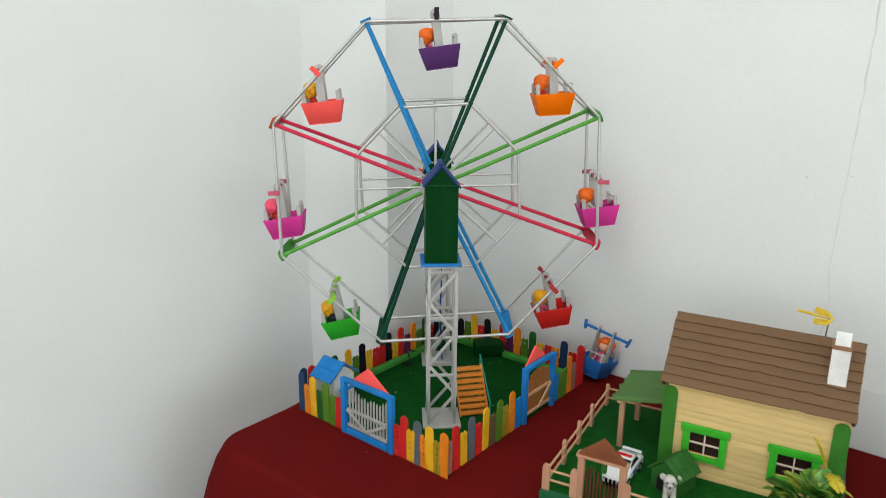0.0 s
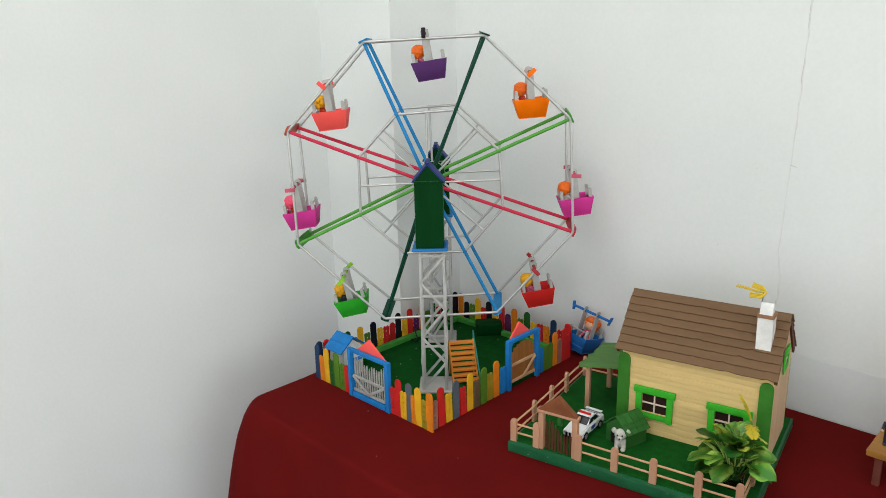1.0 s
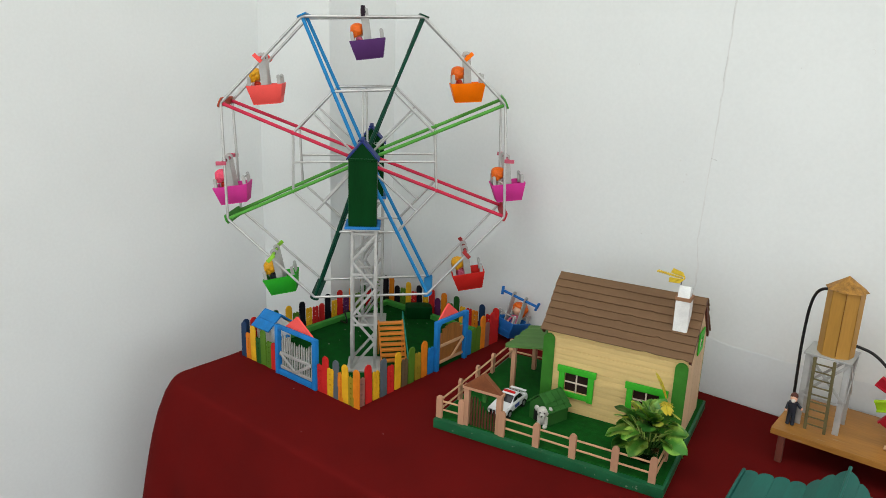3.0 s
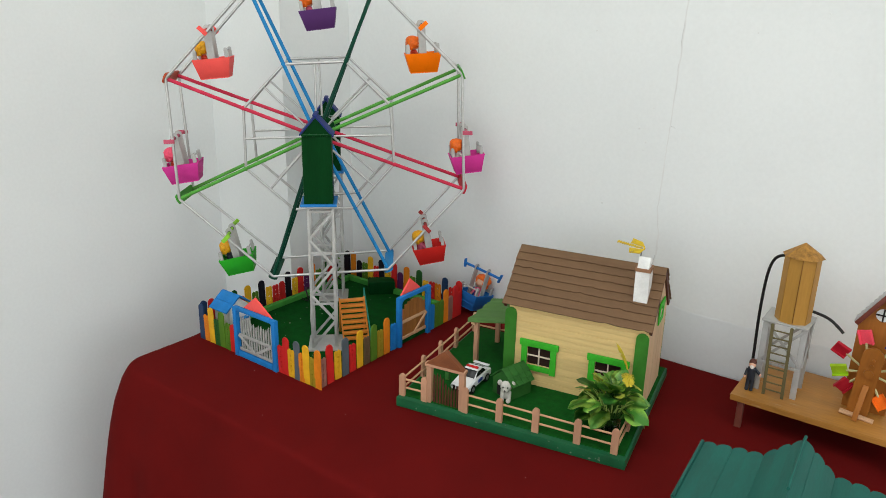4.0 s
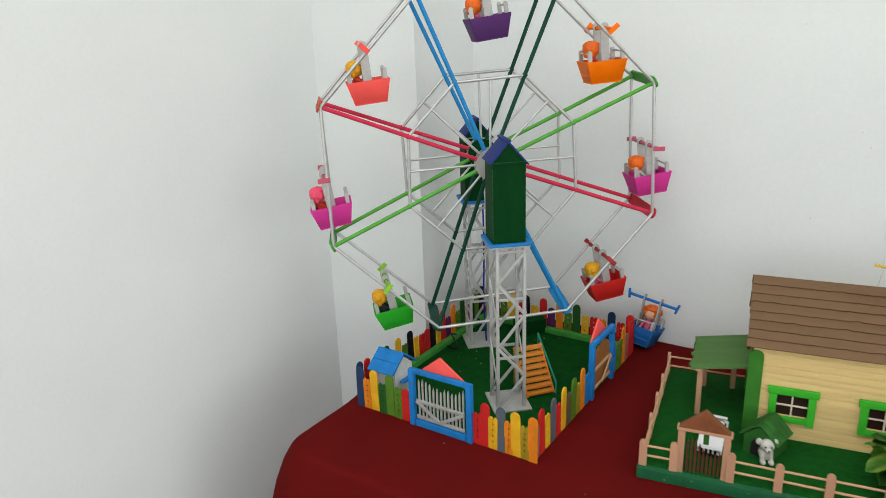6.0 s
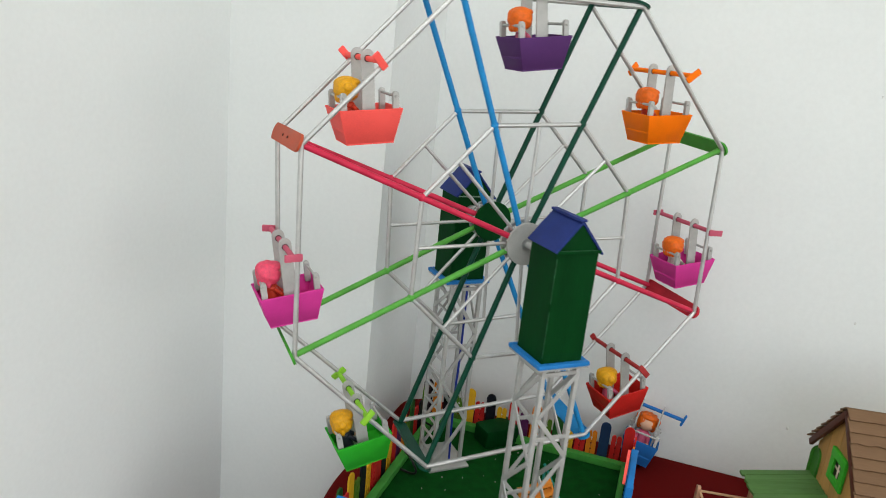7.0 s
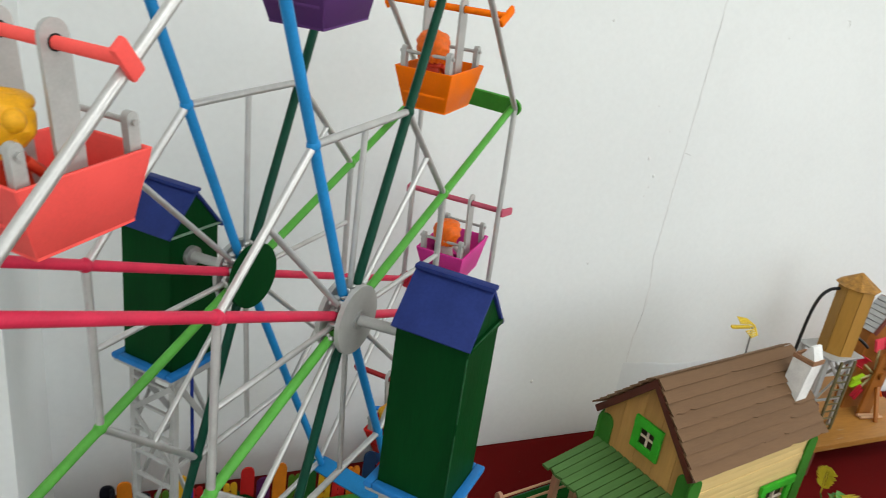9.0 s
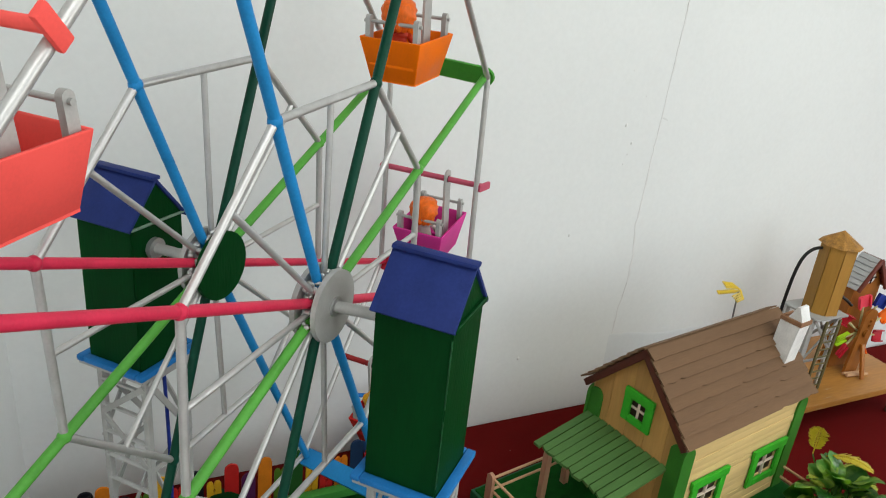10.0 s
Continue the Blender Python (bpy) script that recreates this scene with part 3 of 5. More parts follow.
def ferris_wheel():
    w = root("ferris_wheel", WHEEL, "hand-made model ferris wheel with coloured spokes between two green towers", "ferris wheel")
    for side in (-1, 1):
        for colour, a in SPOKES:
            nxt = a - 45 if a > -157 else 157.5
            part("spoke", rod(on_spoke(side, 0.014, a), on_wheel(side, RIM, a), 0.0034, 12), M[colour + "_rod"], w)
            d = Vector((0, side * 0.0034, 0))
            part("rim_rod", rod(on_wheel(side, RIM, a) + d, on_wheel(side, RIM, nxt) + d, 0.0027), M["silver"], w)
            p, q = joint(side, a), joint(side, nxt)
            part("inner_rod", rod(p.lerp(q, 0.028), p.lerp(q, 0.972), 0.0026), M["silver"], w)
            mid = (p + q) / 2
            inner = (on_spoke(side, 0.018, a) + on_spoke(side, 0.018, nxt)) / 2
            part("thin_spoke", rod(inner, mid, 0.0021), M["silver"], w)
            blob = bmesh.new()
            add_ball(blob, p, (0.0047, 0.0042, 0.0047), u=9, v=7)
            part("glue_joint", blob, M[colour + "_rod"], w)
        # hub: discs with the spokes held between them
        hub = Vector((HUB[side][0], side * HALF, WZ + HUB[side][1]))
        for k, (off, mat, r) in enumerate(((-0.0075 * -side, "silver_flat", 0.0248), (0.0075 * -side, "box_green" if side > 0 else "silver_flat", 0.0252))):
            c = hub + Vector((0, off, 0))
            b = rod(c - Vector((0, 0.0018, 0)), c + Vector((0, 0.0018, 0)), r, 36)
            part("hub_disc", b, M[mat], w, "grey hub disc" if mat == "silver_flat" else "dark green hub disc")
        core = rod(hub - Vector((0, 0.007, 0)), hub + Vector((0, 0.007, 0)), 0.016, 20)
        lump = random.Random(40 + side)
        for i in range(54):
            a, q = radians(i * 6.7 + lump.uniform(-5, 5)), lump.uniform(0.0185, 0.0240)
            add_ball(core, hub + Vector((q * math.cos(a), lump.uniform(-0.003, 0.003), q * math.sin(a))), (lump.uniform(0.0012, 0.0032), lump.uniform(0.0014, 0.0034), lump.uniform(0.0012, 0.0030)), u=7, v=5)
        part("hub_core", core, M["silver"], w, "silver painted hub with lumps of glue")
        part("axle", rod(hub + Vector((0, side * 0.008, 0)), Vector((-0.003, side * (0.104 if side > 0 else 0.097), WZ)), 0.0040, 16), M["silver_flat"], w, "grey axle tube")
        part("washer", rod(hub + Vector((0, side * 0.0088, 0)), hub + Vector((0, side * 0.0108, 0)), 0.0068, 18), M["tin"], w, "dull metal washer")
        part("axle_collar", rod(Vector((-0.003, side * 0.0895 + (0.008 if side > 0 else 0), WZ)), Vector((-0.003, side * 0.0935 + (0.008 if side > 0 else 0), WZ)), 0.0080, 20), M["tin"], w)
    # flat end pieces that tie the two rims together
    for colour, a in SPOKES:
        p0, p1 = on_wheel(-1, RIM, a), on_wheel(1, RIM, a)
        y = (p1 - p0).normalized()
        rad = (on_wheel(-1, RIM, a) - Vector((0, -HALF, WZ))).normalized()
        rad = (rad - y * rad.dot(y)).normalized()
        x = y.cross(rad).normalized()
        m = Matrix((x, rad, y)).transposed().to_4x4()
        ln = 2 * HALF + 0.018
        bm = plate(stick_outline(0.0185, ln, 2, 8), 0.0028, Matrix.Translation(p0 - y * 0.009 + rad * 0.001) @ m)
        br = part("end_piece", bm, {"red": M["red_br" if a > 0 else "red_br_dark"], "lime": M["lime_br"], "dark": M["dark_rod"], "blue": M["blue_rod"]}[colour], w, smooth=30)
        for k in (0.40, 0.60):
            c = p0 + (p1 - p0) * k + rad * 0.0042
            dim = colour == "red" and a > 0
            # raised discs as peg holes; the dark ones have the shade painted in
            part("hole", rod(c - rad * 0.0006, c + rad * 0.0004, 0.0014, 10), M["gate_brown" if dim else "white"], br, "small dark disc painted for a shaded peg hole" if dim else "small pale peg hole")
    for side in (-1, 1):
        tower(w, side)


def tower(w, side):
    """side -1: the front tower. A lattice of silver strips that carries a green box with a blue roof."""
    yc, xo = (0.1275, 0.005) if side > 0 else (-0.1212, -0.0018)
    up = 0.007 if side > 0 else 0.0                    # the back tower is a little taller
    t = part("tower", box((xo - 0.031, yc - 0.035, 0.0075), (xo + 0.033, yc + 0.035, 0.0105), 0.0008), M["silver_flat"], w, "grey painted base plate")
    x0, x1, h0, h1 = xo - 0.0215, xo + 0.0220, 0.0105, 0.2865 + up
    y0, y1 = yc - 0.0225, yc + 0.0225
    for x in (x0, x1):
        for y in (y0, y1):
            part("leg", box((x - 0.0026, y - 0.0026, h0), (x + 0.0026, y + 0.0026, h1), 0.0006), M["silver_flat"], t)
    rnd = random.Random(5 + side)
    faces = [((x0, y0), (x1, y0), (0, -1, 0)), ((x0, y1), (x1, y1), (0, 1, 0)), ((x0, y0), (x0, y1), (-1, 0, 0)), ((x1, y0), (x1, y1), (1, 0, 0))]
    for i, (a, b, f) in enumerate(faces):
        if side > 0 and i == 2:
            for k in range(11):
                z = h0 + 0.018 + k * 0.0248
                part("rung", rod((a[0] - 0.001, a[1], z), (b[0] - 0.001, b[1], z + rnd.uniform(-0.001, 0.001)), 0.0019, 7), M["silver"], t)
            for z0, z1, p, q in ((0.205, 0.245, a, b), (0.245, 0.282, b, a), (0.06, 0.12, b, a)):
                part("brace", flat_bar(Vector((*p, z0)) + Vector((-0.0028, 0, 0)), Vector((*q, z1)) + Vector((-0.0028, 0, 0)), 0.0048, 0.0018, f), M["silver_flat"], t)
            continue
        n = 5 if side < 0 else 4
        fv = Vector(f) * 0.0028
        step = (h1 - h0 - 0.012) / n
        for k in range(n):
            p, q = (a, b) if (k + (i > 1)) % 2 == 0 else (b, a)
            z0, z1 = h0 + 0.004 + k * step, h0 + 0.004 + (k + 1) * step
            A = Vector((*p, z0 + rnd.uniform(-0.002, 0.002))) + fv
            B = Vector((*q, z1 + rnd.uniform(-0.002, 0.002))) + fv
            part("brace", flat_bar(A, B, 0.0050, 0.0018, f), M["silver_flat"], t)
            if side > 0 and i == 1 and k % 2:
                A2, B2 = Vector((*q, z0)) + fv * 1.6, Vector((*p, z1)) + fv * 1.6
                part("brace", flat_bar(A2, B2, 0.0042, 0.0016, f), M["silver_flat"], t)
        for z in ((h1 - 0.008,) if i > 1 else (h1 - 0.008, h0 + 0.09, h0 + 0.19)):
            part("crossbar", flat_bar(Vector((*a, z)) + fv * 0.5, Vector((*b, z)) + fv * 0.5, 0.0048, 0.0018, f), M["silver_flat"], t)
    part("platform", box((xo - 0.0340, yc - 0.0315, 0.2865 + up), (xo + 0.0290, yc + 0.0315, 0.2895 + up), 0.0006), M["silver_flat"], t)
    for lo, hi in (((-0.0350, yc - 0.0330, 0.2890), (0.0300, yc - 0.0260, 0.2940)), ((-0.0350, yc + 0.0260, 0.2890), (0.0300, yc + 0.0330, 0.2940)),
                   ((-0.0350, yc - 0.0260, 0.2890), (-0.0280, yc + 0.0260, 0.2940)), ((0.0230, yc - 0.0260, 0.2890), (0.0300, yc + 0.0260, 0.2940))):
        part("edge_strip", box((lo[0] + xo, lo[1], lo[2] + up), (hi[0] + xo, hi[1], hi[2] + up), 0.0016), M["plate_blue"], t, "bright blue edge strip")
    # the box, with a gable towards the front and the back
    bx0, bx1, by0, by1, top, ridge, mid = xo - 0.0280, xo + 0.0230, yc - 0.0258, yc + 0.0258, 0.4165, 0.4470, xo - 0.0035
    b = bmesh.new()
    add_plate(b, ((bx0, 0.2895 + up), (bx1, 0.2895 + up), (bx1, top), (mid, ridge), (bx0, top)), by1 - by0, Matrix.Translation((0, by0, 0)))
    bmesh.ops.bevel(b, geom=b.edges[:], offset=0.0009, segments=2, affect="EDGES")
    house = part("machine_box", b, M["box_green"], w, "dark green painted box", smooth=None)
    for y in (by0 - 0.0012, by1 + 0.0012):
        # on the back box, the strip towards the wheel has a highlight painted in
        pale = side > 0 and y < yc
        part("gable_strip", box((bx0 - 0.001, y - 0.0012, top - (0.0008 if pale else 0.002)), (bx1 + 0.001, y + 0.0012, top + (0.0008 if pale else 0.0018)), 0.0006), M["highlight_green" if pale else "box_green"], house, "strip painted pale as a highlight" if pale else "")
    if side < 0:                                         # pale strips: rubbed paint, and the edge highlight painted in
        for z0, z1, e in ((0.300, 0.352, 0.0005), (0.361, 0.409, 0.0006)):
            part("worn_edge", box((bx0 - 0.0003, by0 - 0.0003, z0), (bx0 + e, by0 + e, z1), 0.0002), M["edge_green"], house, "edge with rubbed green paint and a painted highlight")
        part("worn_edge", box((bx0 + 0.002, by0 - 0.0028, top + 0.0012), (bx1 - 0.006, by0 - 0.0018, top + 0.0020), 0.0002), M["edge_green"], house, "edge with rubbed green paint and a painted highlight")
    for s, ex in ((-1, bx0 - 0.0035), (1, bx1 + 0.0035)):
        ang = math.atan2(ridge - top, (bx1 - bx0) / 2)
        ez = ridge + 0.001 - abs(ex - mid) * math.tan(ang)
        A, B = Vector((mid + s * -0.001, yc, ridge + 0.0022)), Vector((ex, yc, ez + 0.0012))
        nrm = Vector((s * math.sin(ang), 0, math.cos(ang)))
        part("roof_panel", flat_bar(A, B, by1 - by0 + 0.004, 0.0024, nrm), M["roof_blue"], house, "navy blue roof panel")
    part("ridge_strip", box((mid - 0.0045, by0 - 0.003, ridge + 0.0012), (mid + 0.0035, by1 + 0.002, ridge + 0.0042), 0.001), M["roof_blue"], house)


ferris_wheel()
tube_ob = tube("blue_cable", [WHEEL @ Vector(v) for v in ((0.011, 0.113, 0.296), (0.013, 0.112, 0.2), (0.009, 0.111, 0.1), (0.015, 0.114, 0.012))], 0.0016, M["blue_wire"])
tagged(tube_ob, "dark blue cable running down inside the tower", "cable")
tube_ob = tube("power_cable", [WHEEL @ Vector(v) for v in ((-0.03, 0.15, 0.010), (-0.055, 0.13, 0.03), (-0.055, 0.10, 0.035), (-0.045, 0.085, 0.010), (-0.07, 0.12, 0.0095), (-0.09, 0.15, 0.0095), (-0.05, 0.19, 0.03), (-0.005, 0.20, 0.045), (0.03, 0.19, 0.012))], 0.0017, M["black"])
tagged(tube_ob, "black power cable lying in a loose loop on green felt", "cable")


# ---- gondolas and dolls ----
def gondola(m, mat, rodmat, colour, hung=True, radial=90.0, reach=HALF):
    g = root("gondola", m, f"{colour} tub gondola with grey arms " + ("hung on the ferris wheel" if hung else "standing loose beside the fence"), "gondola", "gondolas of the ferris wheel")
    ht, hb, zt, zb, th = (0.034, 0.0275), (0.0255, 0.0205), -0.0495, -0.0845, 0.0022
    P = lambda sx, sy, top, inset=0.0: Vector((sx * ((ht if top else hb)[0] - inset), sy * ((ht if top else hb)[1] - inset), zt if top else zb))
    corners = [(-1, -1), (1, -1), (1, 1), (-1, 1)]
    for i in range(4):
        (ax, ay), (bx, by) = corners[i], corners[(i + 1) % 4]
        b = bmesh.new()
        o = [P(ax, ay, 0), P(bx, by, 0), P(bx, by, 1), P(ax, ay, 1)]
        q = [P(ax, ay, 0, th), P(bx, by, 0, th), P(bx, by, 1, th), P(ax, ay, 1, th)]
        vo, vq = [b.verts.new(v) for v in o], [b.verts.new(v) for v in q]
        b.faces.new(vo), b.faces.new(vq[::-1])
        for k in range(4):
            b.faces.new((vo[k], vq[k], vq[(k + 1) % 4], vo[(k + 1) % 4]))
        bmesh.ops.recalc_face_normals(b, faces=b.faces[:])
        bmesh.ops.bevel(b, geom=b.edges[:], offset=0.0005, segments=1, affect="EDGES")
        part("side_panel", b, M[mat], g)
    part("floor_panel", box((-hb[0], -hb[1], zb - 0.0012), (hb[0], hb[1], zb + 0.001), 0.0005), M[mat], g)
    for s in (-1, 1):
        part("bench", box((s * 0.019 - 0.010, -0.020, zb + 0.012), (s * 0.019 + 0.010, 0.020, zb + 0.0145), 0.0006), M[mat], g)
        arm = plate(stick_outline(0.0135, 0.0925, 1, 8), 0.0022, Matrix.Translation((0, s * 0.0165 - 0.0011, -0.0830)))
        a = part("arm", arm, M["silver_flat"], g, "tall grey stick arm")
        # dark disc: painted shade of the rod hole
        part("arm_hole", rod((0, s * 0.0165 - 0.0014, 0), (0, s * 0.0165 + 0.0014, 0), 0.0036, 12), M["dark"], a, "dark disc painted for a shaded hole")
        for e in (-1, 1):
            x = s * (ht[0] - 0.0062)
            post = plate(stick_outline(0.0062, 0.0235, 1, 6), 0.0042, Matrix.Translation((x, e * (ht[1] - 0.0062) - 0.0021, -0.0560)))
            part("corner_post", post, M["silver_flat"], g)
        x = s * (ht[0] - 0.0062)
        part("hand_bar", rod((x, -ht[1] + 0.002, -0.0375), (x, ht[1] - 0.002, -0.0375), 0.0016, 8), M["silver_flat"], g)
        cap = box((-0.0095, -0.0017, -0.0038), (0.0095, 0.0017, 0.0038), 0.0012, Matrix.Translation((0, s * (reach + 0.0085), 0)) @ pose(0, 0, 0, 0, -radial, 0) @ pose(0, 0, 0, 0, 0, s * 12))
        part("rod_cap", cap, M[rodmat], g)
    part("cross_rod", rod((0, -reach - 0.008, 0), (0, reach + 0.008, 0), 0.0029), M[rodmat], g, "painted hanging rod")
    return g


def doll(name, m, hair, dress, label, bun=False, legs=False):
    """A small seated or standing plastic doll, plain shapes only."""
    b = bmesh.new()
    add_rod(b, (0, 0, 0), (0, 0, 0.026), 0.0105, 14, 0.0065, mi=2)
    add_ball(b, (0, 0, 0.026), (0.0072, 0.0085, 0.005), mi=2)
    for s in (-1, 1):
        add_rod(b, (0.002, s * 0.0085, 0.026), (0.013, s * 0.0095, 0.014), 0.0027, 8, mi=2)
        add_ball(b, (0.014, s * 0.0095, 0.013), 0.0028, mi=0, u=8, v=6)
        if legs:
            add_rod(b, (0.0, s * 0.0045, 0.002), (0.019, s * 0.005, -0.002), 0.0036, 8, mi=2)
    add_ball(b, (0.001, 0, 0.042), (0.0125, 0.0130, 0.0125), mi=0)
    before = set(b.verts)
    add_ball(b, (-0.0022, 0, 0.0445), (0.0138, 0.0160, 0.0134), mi=1, u=40, v=14)
    for v in set(b.verts) - before:                  # moulded strands
        d = v.co - Vector((-0.0022, 0, 0.0445))
        q = (abs(d.x / 0.0138) ** 4 + abs(d.y / 0.0150) ** 4 + abs(d.z / 0.0132) ** 4) ** 0.25
        v.co += d * ((1 / max(q, 0.7) - 1) * 0.45 + 0.065 * math.cos(11 * math.atan2(d.y, d.z) + 3 * d.x / 0.01))
    add_ball(b, (0.0055, 0, 0.0515), (0.0088, 0.0125, 0.0050), mi=1, u=12, v=8)
    for i in range(7):
        a = radians(100 + 160 * i / 6)
        add_ball(b, (-0.003 + 0.0095 * math.cos(a), 0.0108 * math.sin(a), 0.0355), (0.0038, 0.0038, 0.0065), mi=1, u=8, v=6)
    if bun:
        for s in (-1, 1):
            add_ball(b, (-0.004, s * 0.013, 0.047), 0.006, mi=1, u=9, v=7)
    ob = part(name, b, [M["skin"], M[hair], M[dress]], smooth=60)
    ob.matrix_world = m
    return tagged(ob, label, "doll", "dolls in gondolas")


RIDES = (  # slot angle, tub, rod, tilt, words, hair, dress
    (90, "purple", "purple_rod", 8, "dark purple", "hair_orange", "dress_pink", "orange", "pink"),
    (135, "coral", "coral", 6, "coral pink", "hair_yellow", "dress_red", "mustard", "red"),
    (180, "magenta", "pinkrod", 9, "magenta", "hair_pink", "dress_red", "pink", "red"),
    (225, "green_tub", "lime_rod2", 12, "bright green", "hair_yellow", "dress_dark", "mustard", "dark"),
    (315, "red_tub", "brown_rod", 10, "red", "hair_yellow", "dress_pink", "yellow", "pink"),
    (0, "magenta", "pinkrod", 7, "magenta", "hair_orange", "dress_white", "orange", "pale"),
    (45, "orange_tub", "orange_tub", 4, "orange", "hair_orange", "dress_red", "orange", "red"),
)
for angle, tub, rodmat, tilt, words, hair, dress, hw, dw in RIDES:
    c = (on_wheel(-1, RIM, angle - 22.5) + on_wheel(-1, RIM, angle + 22.5) + on_wheel(1, RIM, angle - 22.5) + on_wheel(1, RIM, angle + 22.5)) / 4
    out = Vector((math.cos(radians(angle)), 0, math.sin(radians(angle)))) if angle <= 180 else Vector((0, 0, 0.7))
    m = WHEEL @ Matrix.Translation(c + out * 0.0060 + Vector((0, 0, 0.003 if angle in (45, 90) else 0))) @ pose(0, 0, 0, 0, -tilt, 0)
    if angle == 225:
        m = Matrix.Translation(WHEEL.to_3x3() @ Vector((-0.003, -0.006, -0.001))) @ m
    elif angle == 315:
        m = Matrix.Translation((0, 0, -0.003)) @ m
    gondola(m, tub, rodmat, words, True, angle - tilt)
    doll("doll", m @ pose(-0.0160, 0, -0.0705) @ Matrix.Scale(0.9, 4), hair, dress, f"plastic doll with {hw} hair and {dw} clothes seated in a gondola", bun=(hair == "hair_yellow"))


# ---- the fenced green ----
FX0, FX1, FY0, FY1 = -0.336, -0.004, 0.0, 0.424
GATE_L, GATE_R = (-0.2185, -0.1120), (0.2150, 0.3050)


def fenced_green():
    f = root("fenced_green", pose(-0.17, 0.215, TABLE), "dark green felt board fenced with coloured lolly sticks", "model garden")
    L = lambda x, y, z: (x + 0.17, y - 0.215, z)
    part("board", box(L(FX0 + 0.004, FY0 + 0.004, 0.0005), L(FX1 - 0.003, FY1 - 0.003, 0.0075), 0.001), M["felt"], f, "dark green felt ground")
    for lo, hi in ((L(FX0 + 0.005, FY0 + 0.09, 0.0075), L(FX0 + 0.017, FY1 - 0.017, 0.019)), (L(FX0 + 0.005, FY1 - 0.017, 0.0075), L(FX1 - 0.005, FY1 - 0.005, 0.019)),
                   (L(FX1 - 0.014, GATE_R[1] + 0.01, 0.0075), L(FX1 - 0.005, FY1 - 0.017, 0.019))):
        part("border", box(lo, hi, 0.002), M["lip"], f, "light green raised border")
    # three shapes of stick, shared by all the pickets
    w = 0.0152
    def notched(h):
        """A stick split down the middle: two fingers, with bites along the slit."""
        r, b = w / 2, bmesh.new()
        for s in (-1, 1):
            inner = [(s * 0.00025, 0.0)]
            for k in (0.24, 0.42, 0.60, 0.78):
                inner += [(s * 0.00025, h * (k - 0.035)), (s * r * 0.34, h * k), (s * 0.00025, h * (k + 0.035))]
            top = [(s * 0.0004, h * 0.94), (s * r * 0.28, h * 0.99), (s * r * 0.55, h), (s * r * 0.85, h * 0.975), (s * r, h * 0.93)]
            outer = [(s * r, h * 0.5), (s * r, 0.0)]
            pts = inner + top + outer
            add_plate(b, pts[::-1] if s > 0 else pts, 0.0026)
        return b
    shapes = {"t": lambda: plate(stick_outline(w, 0.0735, 1, 6), 0.0026), "n": lambda: notched(0.0545), "s": lambda: plate(stick_outline(w, 0.056, 1, 6), 0.0026)}
    shared = {}
    def picket(x, y, rz, code):
        kind, mat = code[0], "pk_" + code[1:]
        if code not in shared:
            shared[code] = mesh_of(shapes[kind](), "picket", M[mat])
        j = rng.uniform
        ob = part("picket", shared[code], None, f)
        ob.matrix_local = pose(*L(x, y, 0.0002 + j(0, 0.001)), j(-1.5, 1.5), j(-1.2, 1.2), rz + j(-2, 2))
    rng = random.Random(11)
    def side(x0, y0, x1, y1, rz, codes):
        n = len(codes)
        for i, c in enumerate(codes):
            k = (i + 0.5) / n
            picket(x0 + (x1 - x0) * k, y0 + (y1 - y0) * k, rz, c)
    side(FX0, FY0, GATE_L[0] - 0.007, FY0, 0, "tnavy norange tyellow ndkgreen tgreen ngreen sred".split())
    side(GATE_L[1] + 0.007, FY0, FX1 + 0.004, FY0, 0, "nred tred nyellow tgrey norange tyellow nolive torange".split())
    side(FX1, FY0 + 0.002, FX1, GATE_R[0] - 0.007, 90, "nmauve tred nyellow tgrey nred tyellow nbrown tgreen nolive torange nblue".split())
    side(FX1, GATE_R[1] + 0.007, FX1, FY1, 90, "sblue ngreen sgreen torange smauve tred sred".split())
    side(FX0 - 0.014, FY1, FX1, FY1, 0, "tblack torange sblack ngreen tyellow nred tblack nyellow tred spurple torange ngreen tdkgreen nyellow nred norange tnavy nred tred".split())
    side(FX0, FY0 + 0.004, FX0, FY1, 90, "tnavy tred nyellow nred tdkgreen nred tyellow ngreen tblack nyellow nred sred tblack nyellow tred npurple torange ngreen tdkgreen nred sblack tgreen tblack".split())
    # gates
    for name, m, length, leafmat in (("gate", pose(*L(GATE_L[0], FY0, 0)), GATE_L[1] - GATE_L[0], "silver_flat"),
                                     ("gate", pose(*L(FX1, GATE_R[0], 0), 0, 0, 90), GATE_R[1] - GATE_R[0], "arched")):
        pale = leafmat == "silver_flat"
        g = part(name, box((0, -0.0040, (0.0925 if pale else 0.0965)), (length, 0.0040, (0.0995 if pale else 0.1040)), 0.0010), M["pk_blue"], f, "bright blue gate frame", at=m)
        for x in (0.0, length):
            part("gate_post", box((x - 0.0046, -0.0046, 0.0), (x + 0.0046, 0.0046, 0.0990 if pale else 0.1035), 0.0010), M["pk_blue"], g)
        if pale:
            part("sill", box((0.006, -0.004, 0.0005), (length - 0.006, 0.004, 0.0115), 0.001), M["pk_blue"], g)
        for s in (0.0, length):
            part("brace", flat_bar((s, -0.001, 0.087), (s + (0.02 if s == 0 else -0.02) * 0.6, -0.001, 0.099), 0.006, 0.003, (0, 1, 0)), M["pk_blue"], g)
        n = 13 if pale else 8
        x0, x1 = 0.0085, length - 0.0085
